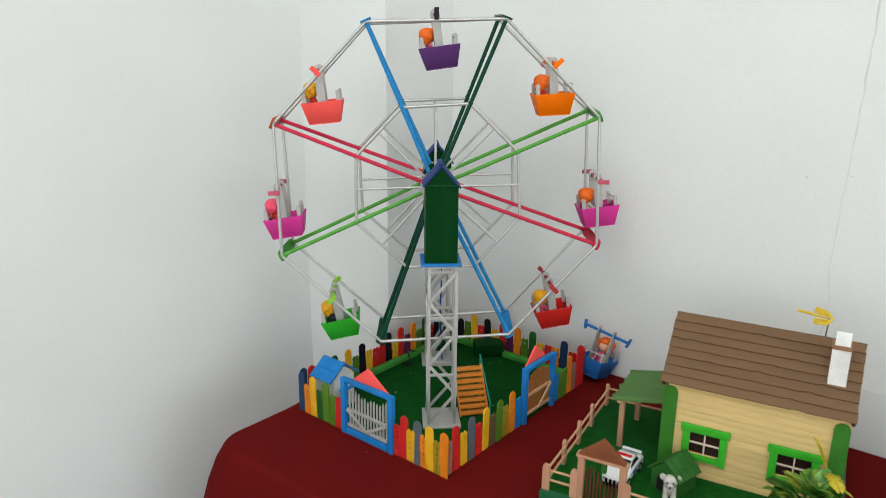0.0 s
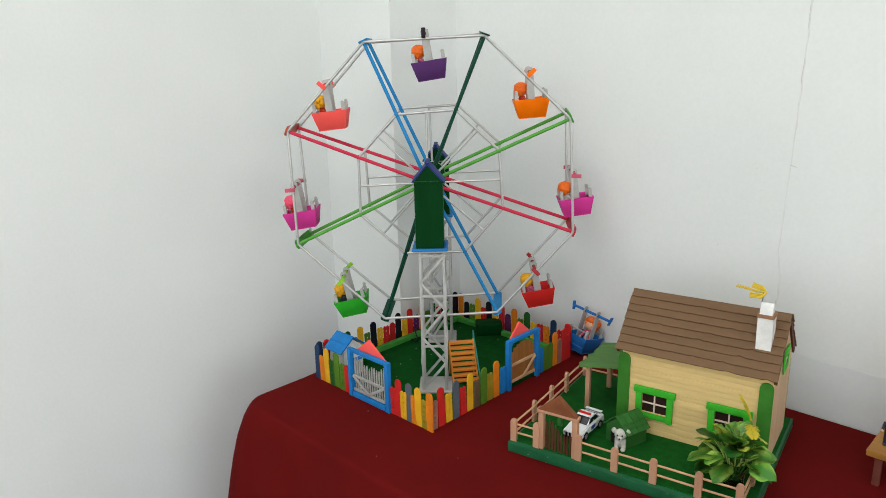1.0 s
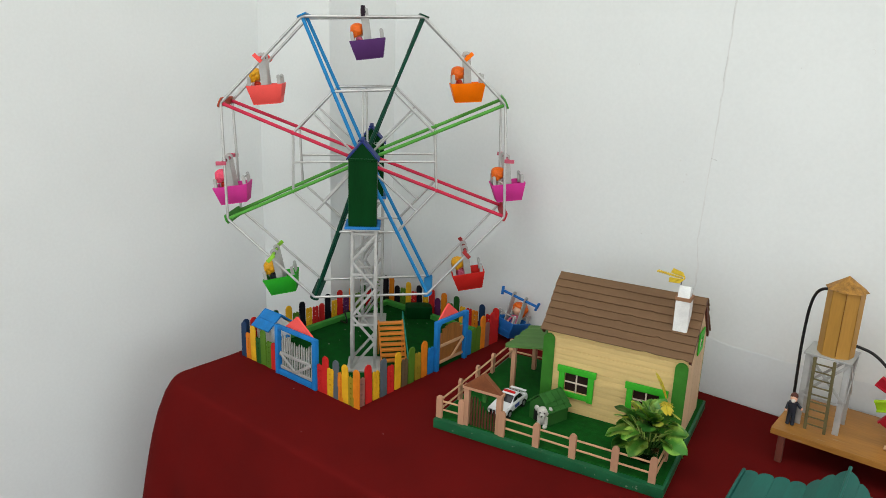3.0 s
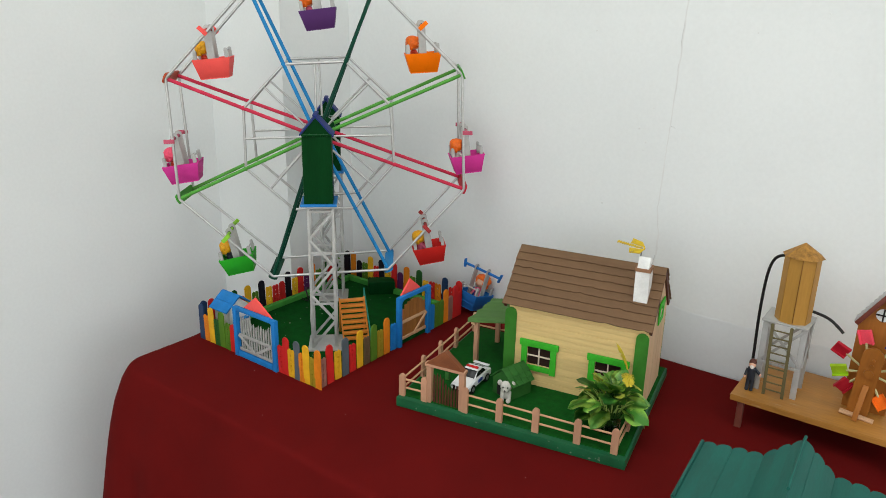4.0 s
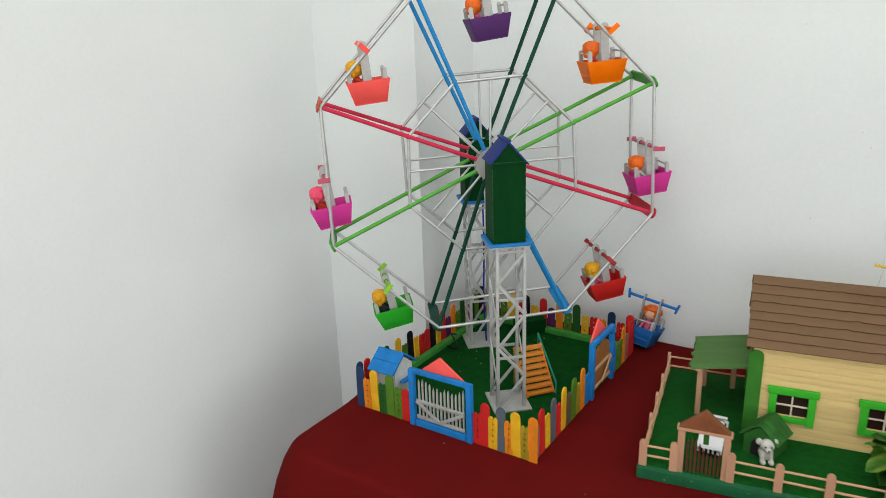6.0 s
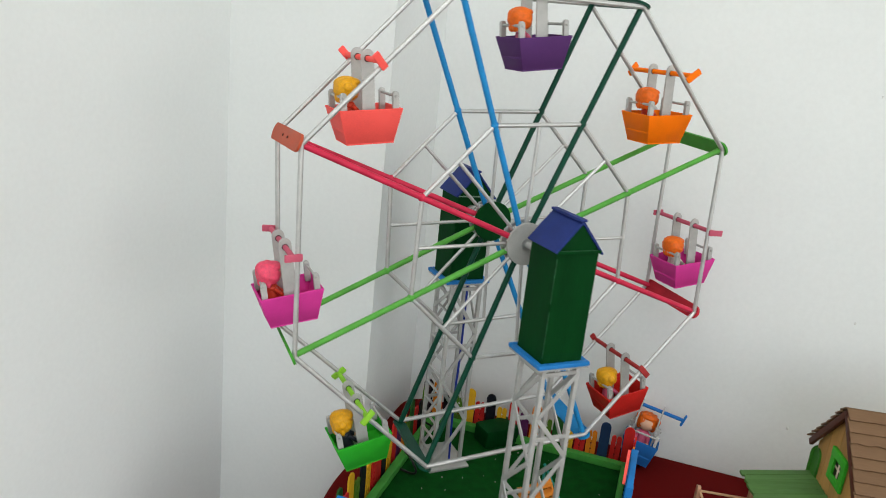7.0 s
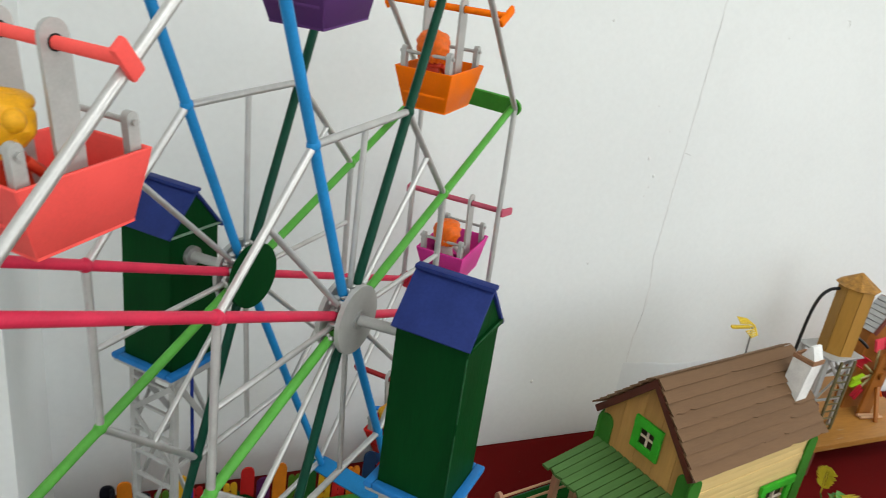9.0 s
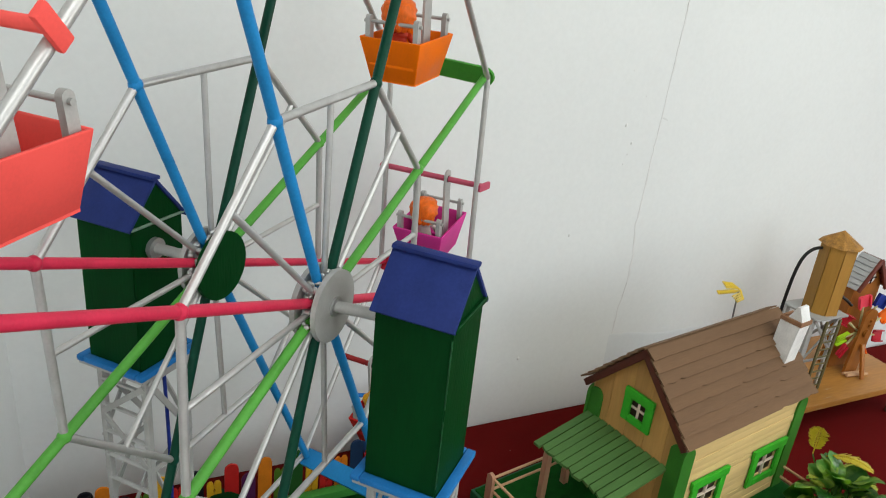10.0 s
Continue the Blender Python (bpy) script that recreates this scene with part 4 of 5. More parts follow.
        for i in range(n):
            k = (i + 0.5) / n
            x = x0 + (x1 - x0) * k
            top = (0.070 + 0.014 * (2 * k - 1) ** 2 + rng.uniform(-0.004, 0.004)) if pale else (0.062 + 0.026 * math.sqrt(max(0, 1 - (2 * k - 1) ** 2)))
            wd = 0.0027 if pale else (x1 - x0) / n * 0.96
            b = plate(((x - wd / 2, 0.013), (x + wd / 2, 0.013), (x + wd / 2, top - (0.004 if pale else 0)), (x, top + (0.002 if pale else 0.0005)), (x - wd / 2, top - (0.004 if pale else 0))), 0.0022, Matrix.Translation((0, 0.0005, 0)))
            part("slat", b, M[leafmat], g, "", None)
        face = (0, -1, 0)
        strip = M["silver_flat"] if pale else M["rail"]
        for z0, z1 in (((0.045, 0.045), (0.017, 0.017)) if pale else ((0.050, 0.050), (0.016, 0.016))):
            part("ledger", flat_bar((x0, -0.0012, z0), (x1, -0.0012, z1), 0.0058, 0.0024, face), strip, g)
        part("diagonal", flat_bar((x0, -0.0030, 0.045), ((x0 + x1) / 2 if pale else x1, -0.0030, 0.018 if pale else 0.05), 0.0055, 0.0022, face) if pale else
             flat_bar((x0 + (x1 - x0) * 0.45, -0.0030, 0.016), (x1, -0.0030, 0.050), 0.0055, 0.0022, face), strip, g)
        if pale:
            part("diagonal", flat_bar(((x0 + x1) / 2, -0.0030, 0.018), (x1, -0.0030, 0.045), 0.0055, 0.0022, face), strip, g)
        # coral gable behind the top beam
        gz = 0.0935 if pale else 0.0975
        part("gable", plate(((0.010, gz), (length - 0.010, gz), (length * 0.46, gz + 0.032)), 0.0035, pose(0, 0.0060, 0)), M["coral"], g, "coral pink triangular gable", None)


fenced_green()


def ticket_hut():
    h = root("ticket_hut", pose(-0.296, 0.050, TABLE + 0.0075), "small white card hut with a bright blue roof inside the fence", "hut")
    part("shell", plate(((-0.024, 0), (0.024, 0), (0.024, 0.058), (0, 0.078), (-0.024, 0.058)), 0.046, pose(0.023, 0, 0, 0, 0, 90)), M["white"], h, "white card walls", None)
    for s in (-1, 1):
        a, b = Vector((0, 0.0, 0.0830)), Vector((0, s * 0.035, 0.0560))
        nrm = Vector((0, s * 0.028, 0.035)).normalized()
        for k in range(2):
            p, q = a + (b - a) * k * 0.5, a + (b - a) * (k * 0.5 + 0.49)
            part("roof_panel", flat_bar(p, q, 0.054, 0.0030, nrm), M["pk_blue"], h, "bright blue roof board")
    part("counter", box((0.024, -0.014, 0.035), (0.034, 0.014, 0.038), 0.001), M["pk_blue"], h)


ticket_hut()


def stairs():
    s = root("model_stairs", pose(-0.0970, 0.1875, TABLE + 0.0075, 0, 0, 52), "orange wooden stairs with a teal handrail on green felt", "stairs")
    n, w = 8, 0.049
    for i in range(n):
        y, z = -0.0235 + i * 0.0070, 0.0070 + i * 0.0086
        part("tread", box((-w / 2, y - 0.0052, z - 0.0032), (w / 2, y + 0.0052, z + 0.0012), 0.0006), M["step"], s)
    for x in (-w / 2, w / 2):
        part("stringer", flat_bar((x, -0.0265, 0.001), (x, 0.0300, 0.070), 0.007, 0.0026, (1, 0, 0)), M["step"], s)
        part("support", box((x - 0.0015, 0.0230, 0), (x + 0.0015, 0.0280, 0.062), 0.0005), M["step"], s)
    x = w / 2 + 0.0025
    part("handrail", flat_bar((x, -0.030, 0.020), (x, 0.043, 0.083), 0.0032, 0.0024, (1, 0, 0)), M["teal"], s, "teal handrail")
    part("rail_post", box((x - 0.0012, -0.0305, 0), (x + 0.0012, -0.0275, 0.021), 0.0005), M["teal"], s)
    part("rail_post", box((x - 0.0012, 0.0390, 0), (x + 0.0012, 0.0420, 0.081), 0.0005), M["teal"], s)


stairs()


def motor_case():
    b = box((-0.030, -0.019, 0), (0.030, 0.019, 0.030), 0.004)
    c = part("motor_case", b, M["box_green"])
    c.matrix_world = WHEEL @ pose(0.113, 0.148, 0.0075, 0, 0, 4)
    tagged(c, "plain dark green box on the felt near the back fence", "box")


motor_case()

# the spare gondola that stands on the cloth between the fence and the wall
m_spare = pose(0.0130, 0.4765, TABLE + 0.0905, 0, 0, -93) @ pose(0, 0, 0, -8, -14, 0)
gondola(m_spare, "blue_tub", "blue_tub", "blue", False, reach=HALF - 0.007)
doll("doll", m_spare @ pose(-0.0130, 0, -0.0715, 0, 0, 0) @ Matrix.Scale(1.05, 4), "hair_orange", "dress_pink", "plastic doll with orange hair and pink dress in a blue gondola", True)


# ---- the cottage on its green board ----
HOUSE = pose(0.1342, 0.0424, TABLE, 0, 0, 10.02)


def worn_board(a, b, w, t, face, seed):
    """A thin board whose lower edge is a little ragged and nicked."""
    f = Vector(face).normalized()
    z = (b - a).normalized()
    x = z.cross(f).normalized()
    m = Matrix.Translation(a) @ Matrix((x, z.cross(x), z)).transposed().to_4x4()
    rnd = random.Random(seed)
    n = 34
    low = []
    for i in range(n + 1):
        dip = 0.0005 * noise.noise(Vector((i * 0.35, seed * 3.1, 0))) + (rnd.uniform(0.0008, 0.0022) if rnd.random() < 0.10 else 0)
        low.append((-w / 2 + w * i / n, dip))
    return plate(low + [(w / 2, (b - a).length), (-w / 2, (b - a).length)], t, m @ Matrix.Translation((0, -t / 2, 0)))


def cottage():
    h = root("cottage", HOUSE, "cream plank cottage with brown roof on a green board", "model house")
    x0, x1, y0, y1, eave, ridge, ym = 0.1365, 0.3705, 0.1460, 0.2850, 0.1620, 0.2360, 0.2175
    z0 = 0.018
    part("board", box((0, 0, 0.0003), (0.380, 0.326, z0 - 0.001), 0.0015), M["base_green"], h, "dark green painted board")
    part("lawn", box((0.004, 0.010, z0 - 0.0014), (0.376, 0.322, z0 + 0.0006), 0.0004), M["turf"], h, "dark green turf")
    core = plate(((y0 + 0.003, z0), (y1 - 0.003, z0), (y1 - 0.003, eave - 0.004), (ym, ridge - 0.006), (y0 + 0.003, eave - 0.004)), x1 - x0 - 0.006, pose(x1 - 0.003, 0, 0, 0, 0, 90))
    wins_f = (((0.1630, 0.2245), (0.0470, 0.1020)), ((0.2795, 0.3422), (0.0465, 0.1015)))
    # solid block, coloured dark for the unlit inside
    part("wall", core, M["dark"], h, "solid core painted dark for the shaded inside", None)
    # front and back: horizontal planks, left open at the windows
    n = 14
    rnd = random.Random(8)
    seams = [z0] + [z0 + (eave - z0) * (k + rnd.uniform(-0.16, 0.16)) / n for k in range(1, n)] + [eave]
    for k in range(n):
        za, zb, d = seams[k], seams[k + 1] - 0.0002, rnd.uniform(0, 0.0007)
        cuts = [(x0, x1)]
        for (wa, wb), (wz0, wz1) in wins_f:
            wa, wb, wz0, wz1 = wa + 0.010, wb - 0.010, wz0 + 0.010, wz1 - 0.008
            if zb > wz0 and za < wz1:
                cuts = [c for a, b in cuts for c in (((a, wa), (wb, b)) if a < wa < b else ((a, b),))]
                for ca, cb in ((za, min(wz0, zb)), (max(wz1, za), zb)):
                    if cb - ca > 0.002:
                        part("plank", box((wa, y0 - d, ca), (wb, y0 + 0.003, cb), 0.0003), M["cream"], h)
        for a, b in cuts:
            part("plank", box((a, y0 - d, za), (b, y0 + 0.003, zb), 0.0003), M["cream"], h)
        part("plank", box((x0, y1 - 0.003, za), (x1, y1, zb), 0.0005), M["cream"], h)
    # gable ends: upright planks
    for x, sgn in ((x0, -1), (x1, 1)):
        m = 5
        for k in range(m):
            ya, yb = y0 + (y1 - y0) * k / m, y0 + (y1 - y0) * (k + 1) / m - 0.0005
            top = lambda y: eave + (ridge - eave) * (1 - abs(y - ym) / (y1 - y0) * 2) - 0.002
            pts = [(ya, z0), (yb, z0), (yb, top(yb))] + ([(ym, top(ym))] if ya < ym < yb else []) + [(ya, top(ya))]
            X = x if sgn < 0 else x - 0.003
            # left gable planks darker tan, right gable planks paler
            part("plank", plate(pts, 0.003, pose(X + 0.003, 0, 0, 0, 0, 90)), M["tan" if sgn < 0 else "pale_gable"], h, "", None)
    # corner boards with rounded tops
    for x in (x0 + 0.004, x1 - 0.010):
        part("corner_board", plate(stick_outline(0.020, 0.137, 1, 8), 0.0026, pose(x, y0 - 0.0028, z0 - 0.001)), M["trim_green"], h)
        part("corner_board", plate(stick_outline(0.020, 0.137, 1, 8), 0.0026, pose(x, y1 + 0.0002, z0 - 0.001)), M["trim_green"], h)
    for y in (y0 + 0.008, y1 - 0.008):
        part("corner_board", plate(stick_outline(0.020, 0.137, 1, 8), 0.0026, pose(x0 - 0.0002, y, z0 - 0.001, 0, 0, 90)), M["trim_green"], h)
    # windows
    def window(m, w, z_a, z_b, deep=0.0, over=0.003, bar=0.0010, f=0.0102, out=0.0048):
        lintel = 0.0112
        win = part("window", box((-w / 2 - over, -out - 0.0007, z_b - lintel), (w / 2 + over, -0.0010, z_b), 0.0008), M["win_green"], h, "bright green window frame with pale glazing bars", at=m)
        for s, drop in ((-1, 0.0), (1, 0.0022 if over else 0.0)):
            part("jamb", box((s * (w / 2 - f / 2) - f / 2, -out, z_a - drop), (s * (w / 2 - f / 2) + f / 2, -0.0012, z_b - lintel), 0.0006), M["win_green"], win)
        part("sill", box((-w / 2 + f, -out, z_a), (w / 2 - f, -0.0012, z_a + 0.0092), 0.0006), M["win_green"], win)
        # dark sheet: the shade inside the window is put into its colour
        part("pane", box((-w / 2 + f - 0.001, 0.0016 - deep, z_a + 0.008), (w / 2 - f + 0.001, 0.0026 - deep, z_b - lintel + 0.001), 0), M["inside_shade"], win, "dark brown sheet painted as the shaded inside")
        zc = (z_a + 0.0092 + z_b - lintel) / 2
        part("glazing_bar", box((-bar, -0.0022, z_a + 0.0092), (bar, 0.0012, z_b - lintel), 0.0003), M["bar"], win)
        part("glazing_bar", box((-w / 2 + f, -0.0018, zc - bar), (w / 2 - f, 0.0010, zc + bar), 0.0003), M["bar"], win)
    for (wa, wb), (wz0, wz1) in wins_f:
        window(pose((wa + wb) / 2, y0, 0), wb - wa, wz0, wz1)
    window(pose(x1, 0.2205, 0, 0, 0, 90), 0.041, 0.1480, 0.1860, 0.0030, 0.0, 0.0014, 0.0102, 0.0030)
    window(pose(x0, 0.2150, 0, 0, 0, -90), 0.041, 0.1405, 0.1825, 0.0030, 0.0, 0.0016)
    # roof: overlapping boards
    rx0, rx1 = 0.1260, 0.3745
    for s in (-1, 1):
        e = Vector((0, ym + s * 0.0770, 0.1575))
        p = Vector((0, ym, 0.2405))
        d = p - e
        nrm = Vector((0, s * d.z, abs(d.y))).normalized()
        k = 8
        part("rafter_board", flat_bar(e + Vector((rx0 + 0.003, 0, 0)) - nrm * 0.0040, p + Vector((rx0 + 0.003, 0, 0)) - nrm * 0.0040, 0.0085, 0.0045, (1, 0, 0)), M["gate_brown"], h, "dark verge board")
        part("rafter_board", flat_bar(e + Vector((rx1 - 0.003, 0, 0)) - nrm * 0.0040, p + Vector((rx1 - 0.003, 0, 0)) - nrm * 0.0040, 0.0085, 0.0045, (1, 0, 0)), M["gate_brown"], h, "dark verge board")
        for i in range(k):
            a, b = e + d * (i / k) + Vector((0, 0, random.uniform(-0.0005, 0.0005))), e + d * ((i + 1.22) / k if i < k - 1 else 1.0)
            mid = Vector(((rx0 + rx1) / 2, 0, 0))
            part("roof_board", worn_board(a + mid + nrm * 0.0046, b + mid + nrm * 0.0016, rx1 - rx0 + random.uniform(-0.002, 0.002), 0.0018, nrm, i + 20 * s), M["roof_brown"], h)
    # chimney
    cx0, cx1, cy0, cy1, ct = 0.3345, 0.3565, 0.1635, 0.1890, 0.2520
    ch = part("chimney", plate(((cy0 + 0.0050, 0.192), (cy1 + 0.002, 0.216), (cy1, ct), (cy0, ct)), cx1 - cx0, pose(cx1, 0, 0, 0, 0, 90)), M["white"], h, "white card chimney", None)
    part("chimney_collar", box((cx0 - 0.001, cy0 - 0.001, ct - 0.005), (cx1 + 0.001, cy1 + 0.001, ct + 0.0008), 0.0004), M["collar"], ch, "brown collar")
    tent = [(cy0 - 0.0005, ct - 0.001), (cy0 + 0.0075, ct + 0.0170), (cy0 + 0.0105, ct + 0.0170), (cy0 + 0.0190, ct - 0.001)]
    part("chimney_cap", plate(tent, cx1 - cx0 - 0.004, pose(cx1 - 0.002, 0, 0, 0, 0, 90)), M["white"], ch, "folded white card cap", None)
    part("mortar_bed", box((cx0 + 0.002, cy0 + 0.021, ct), (cx1 - 0.002, cy1 - 0.001, ct + 0.003), 0.001), M["collar"], ch)
    # antenna on the ridge
    base = Vector((0.324, 0.243, 0.224))
    mast = part("antenna", rod(base, base + Vector((0.002, 0.003, 0.037)), 0.0011, 7), M["wire"], h, "yellow wire antenna")
    tip = base + Vector((0.002, 0.003, 0.036))
    boom = Vector((-0.042, 0.002, 0.005))
    part("boom", flat_bar(tip, tip + boom, 0.0026, 0.0016, (0, -0.4, 1)), M["antenna"], mast, "serrated yellow boom")
    for i in range(9):
        c = tip + boom * (0.2 + i * 0.095)
        part("element", rod(c - Vector((0.0008, 0.0026, 0.0012)), c + Vector((0.0008, 0.0026, 0.0012)), 0.0010, 6), M["antenna"], mast)
    # two fans of strips that make an arrow with the boom
    wide = Vector((0, 0.0105, 0.0065))
    for s in (-1, 1):
        head = tip + Vector((0.004, 0, 0))
        end = tip + Vector((-0.003, 0, 0)) + wide * s
        part("arrow_edge", flat_bar(head, end, 0.0026, 0.0014, (0, -0.75, 0.66)), M["antenna"], mast)
        for j in range(4):
            c = head.lerp(end, 0.28 + 0.23 * j)
            part("reflector", flat_bar(c, c + Vector((-0.022 + 0.002 * j, 0, 0.002)) + wide * (0.25 * s), 0.0019, 0.0013, (0, -0.75, 0.66)), M["antenna"], mast)
    # porch: a ribbed roof on posts at the gable end
    A0, A1, B0, B1 = Vector((x0 - 0.001, 0.162, 0.1180)), Vector((x0 - 0.001, 0.286, 0.1170)), Vector((0.050, 0.164, 0.1025)), Vector((0.050, 0.284, 0.1010))
    kk = 11
    for i in range(kk):
        u0, u1 = i / kk, (i + 0.80) / kk
        b = bmesh.new()
        lift = Vector((0, 0, 0.0012))
        v = [A0.lerp(A1, u0), A0.lerp(A1, min(u1, 1)) + lift, B0.lerp(B1, min(u1, 1)) + lift + Vector((random.uniform(-0.003, 0.003), 0, 0)), B0.lerp(B1, u0) + Vector((random.uniform(-0.003, 0.003), 0, 0))]
        vb = [b.verts.new(q) for q in v] + [b.verts.new(q - Vector((0, 0, 0.0034))) for q in v]
        b.faces.new(vb[:4]), b.faces.new(vb[7:3:-1])
        for q in range(4):
            b.faces.new((vb[q], vb[q + 4], vb[(q + 1) % 4 + 4], vb[(q + 1) % 4]))
        bmesh.ops.recalc_face_normals(b, faces=b.faces[:])
        part("porch_slat", b, M["carport"], h, "", None)
    for x, y, t in ((0.065, 0.176, 0.103), (0.067, 0.274, 0.101), (0.112, 0.281, 0.110)):
        part("porch_post", box((x - 0.004, y - 0.004, z0), (x + 0.004, y + 0.004, t), 0.0008), M["post"], h)
    part("porch_beam", box((0.058, 0.165, 0.096), (0.066, 0.285, 0.1005), 0.0008, pose(0, 0, 0.0)), M["rail"], h)
    # garden fence
    def post(x, y, hgt, w=0.0105, rz=0):
        part("fence_post", plate(stick_outline(w, hgt, 1, 6), 0.0048, pose(x, y, z0 - 0.001, 0, 0, rz) @ pose(0, -0.0024, 0)), M["post"], h)
    front = ((0.0065, 0.040), (0.0475, 0.044), (0.1205, 0.044), (0.1795, 0.041), (0.2390, 0.041), (0.3045, 0.041), (0.3605, 0.041))
    for x, t in front:
        post(x, 0.0095, t)
    for (a, _), (b, _) in zip(front, front[1:]):
        if a == 0.0475:
            continue
        for z in (0.013, 0.029):
            part("fence_rail", rod((a, 0.0122, z0 + z + random.uniform(-0.001, 0.001)), (b, 0.0122, z0 + z + random.uniform(-0.001, 0.001)), 0.0017, 7), M["rail"], h)
    left = (0.0125, 0.083, 0.150, 0.215, 0.300)
    for y in left[1:]:
        post(0.0065, y, 0.041, rz=90)
    for a, b in zip(left, left[1:]):
        for z in (0.015, 0.032):
            part("fence_rail", rod((0.0085, a, z0 + z), (0.0085, b, z0 + z + random.uniform(-0.001, 0.001)), 0.0017, 7), M["rail"], h)
    for z in (0.015, 0.032):
        part("fence_rail", rod((0.0085, 0.300, z0 + z), (0.13, 0.300, z0 + z), 0.0017, 7), M["rail"], h)
    right = (0.0125, 0.080, 0.150)
    for a, b in zip(right, right[1:]):
        for z in (0.013, 0.029):
            part("fence_rail", rod((0.3645, a, z0 + z), (0.3645, b, z0 + z), 0.0017, 7), M["rail"], h)
        post(0.3645, b, 0.040, rz=90)
    # roofed garden gate
    for x in (0.0555, 0.1135):
        part("gate_post", box((x - 0.0046, 0.0085, z0 - 0.001), (x + 0.0046, 0.0175, 0.085), 0.001), M["post"], h)
    part("gate_beam", box((0.049, 0.0065, 0.083), (0.120, 0.0185, 0.0885), 0.001), M["post"], h)
    rf = plate(((0.051, 0.088), (0.118, 0.088), (0.0845, 0.1165)), 0.010, pose(0, 0.0065, 0))
    part("gate_roof", rf, M["gateroof"], h, "rust brown gable roof", None)
    for i in range(9):
        x = 0.0645 + i * 0.0051
        t = 0.034 + 0.006 * math.sin(i * 0.9) + 0.018 * (1 - i / 8)
        part("gate_slat", plate(((x - 0.0014, z0 + 0.001), (x + 0.0014, z0 + 0.001), (x + 0.0013, z0 + t - 0.006), (x, z0 + t), (x - 0.0013, z0 + t - 0.006)), 0.0016, pose(0, 0.0115, 0)), M["gate_brown"], h, "", None)
    part("lantern", box((0.0835, 0.010, 0.066), (0.0905, 0.017, 0.080), 0.001), M["kennel"], h, "small green lantern")


cottage()


def kennel():
    k = root("dog_kennel", HOUSE @ pose(0.163, 0.105, 0.0186, 0, 0, -24), "small green kennel with a scalloped shingle roof on the lawn", "kennel")
    w, d, e, r = 0.021, 0.024, 0.028, 0.047
    part("shell", plate(((-w, 0), (w, 0), (w, e), (0, r), (-w, e)), 2 * d, pose(0, -d, 0)), M["kennel"], k, "", None)
    # no opening: a dark plate carries the doorway's shade
    part("doorway", plate(stick_outline(0.020, 0.026, 1, 8), 0.001, pose(0, -d - 0.0008, 0.001)), M["dark"], k, "dark plate painted for a shaded doorway")
    for s in (-1, 1):
        a, b = Vector((s * (w + 0.004), 0, e - 0.004)), Vector((0, 0, r + 0.002))
        nrm = Vector((s * (r - e + 0.006), 0, w + 0.004)).normalized()
        for i in range(4):
            p, q = a + (b - a) * (i / 4), a + (b - a) * min((i + 1.3) / 4, 1)
            for j in range(4):
                y = -d - 0.002 + (2 * d + 0.004) * (j + 0.5) / 4
                off = Vector((0, y, 0)) + nrm * (0.0022 if i < 3 else 0.001)
                part("shingle", flat_bar(p + off + nrm * 0.001, q + off - nrm * 0.0005, (2 * d + 0.004) / 4 * 0.96, 0.0018, nrm), M["kennel"], k)


kennel()


def toy_dog():
    b = bmesh.new()
    add_ball(b, (0, 0.004, 0.010), (0.009, 0.011, 0.011))
    add_ball(b, (0, -0.003, 0.0255), (0.0098, 0.0090, 0.0092))
    add_ball(b, (0, -0.0115, 0.0225), (0.0048, 0.0045, 0.0040))
    for s in (-1, 1):
        add_ball(b, (s * 0.0108, -0.001, 0.0300), (0.0042, 0.0026, 0.0050))
        add_ball(b, (s * 0.0055, -0.010, 0.0035), (0.0040, 0.0065, 0.0036))
        add_rod(b, (s * 0.0055, -0.006, 0.004), (s * 0.0055, -0.002, 0.018), 0.0035, 8)
        add_ball(b, (s * 0.0038, -0.0112, 0.0275), 0.0013, mi=1, u=7, v=5)
    add_ball(b, (0, -0.0157, 0.0235), 0.0015, mi=1, u=7, v=5)
    ob = part("toy_dog", b, [M["dogwhite"], M["dark"]], smooth=60)
    ob.matrix_world = HOUSE @ pose(0.1640, 0.077, 0.0186, 0, 0, 12) @ Matrix.Scale(1.0, 4)
    tagged(ob, "grey-white plaster toy dog sitting before the kennel", "figurine")


toy_dog()


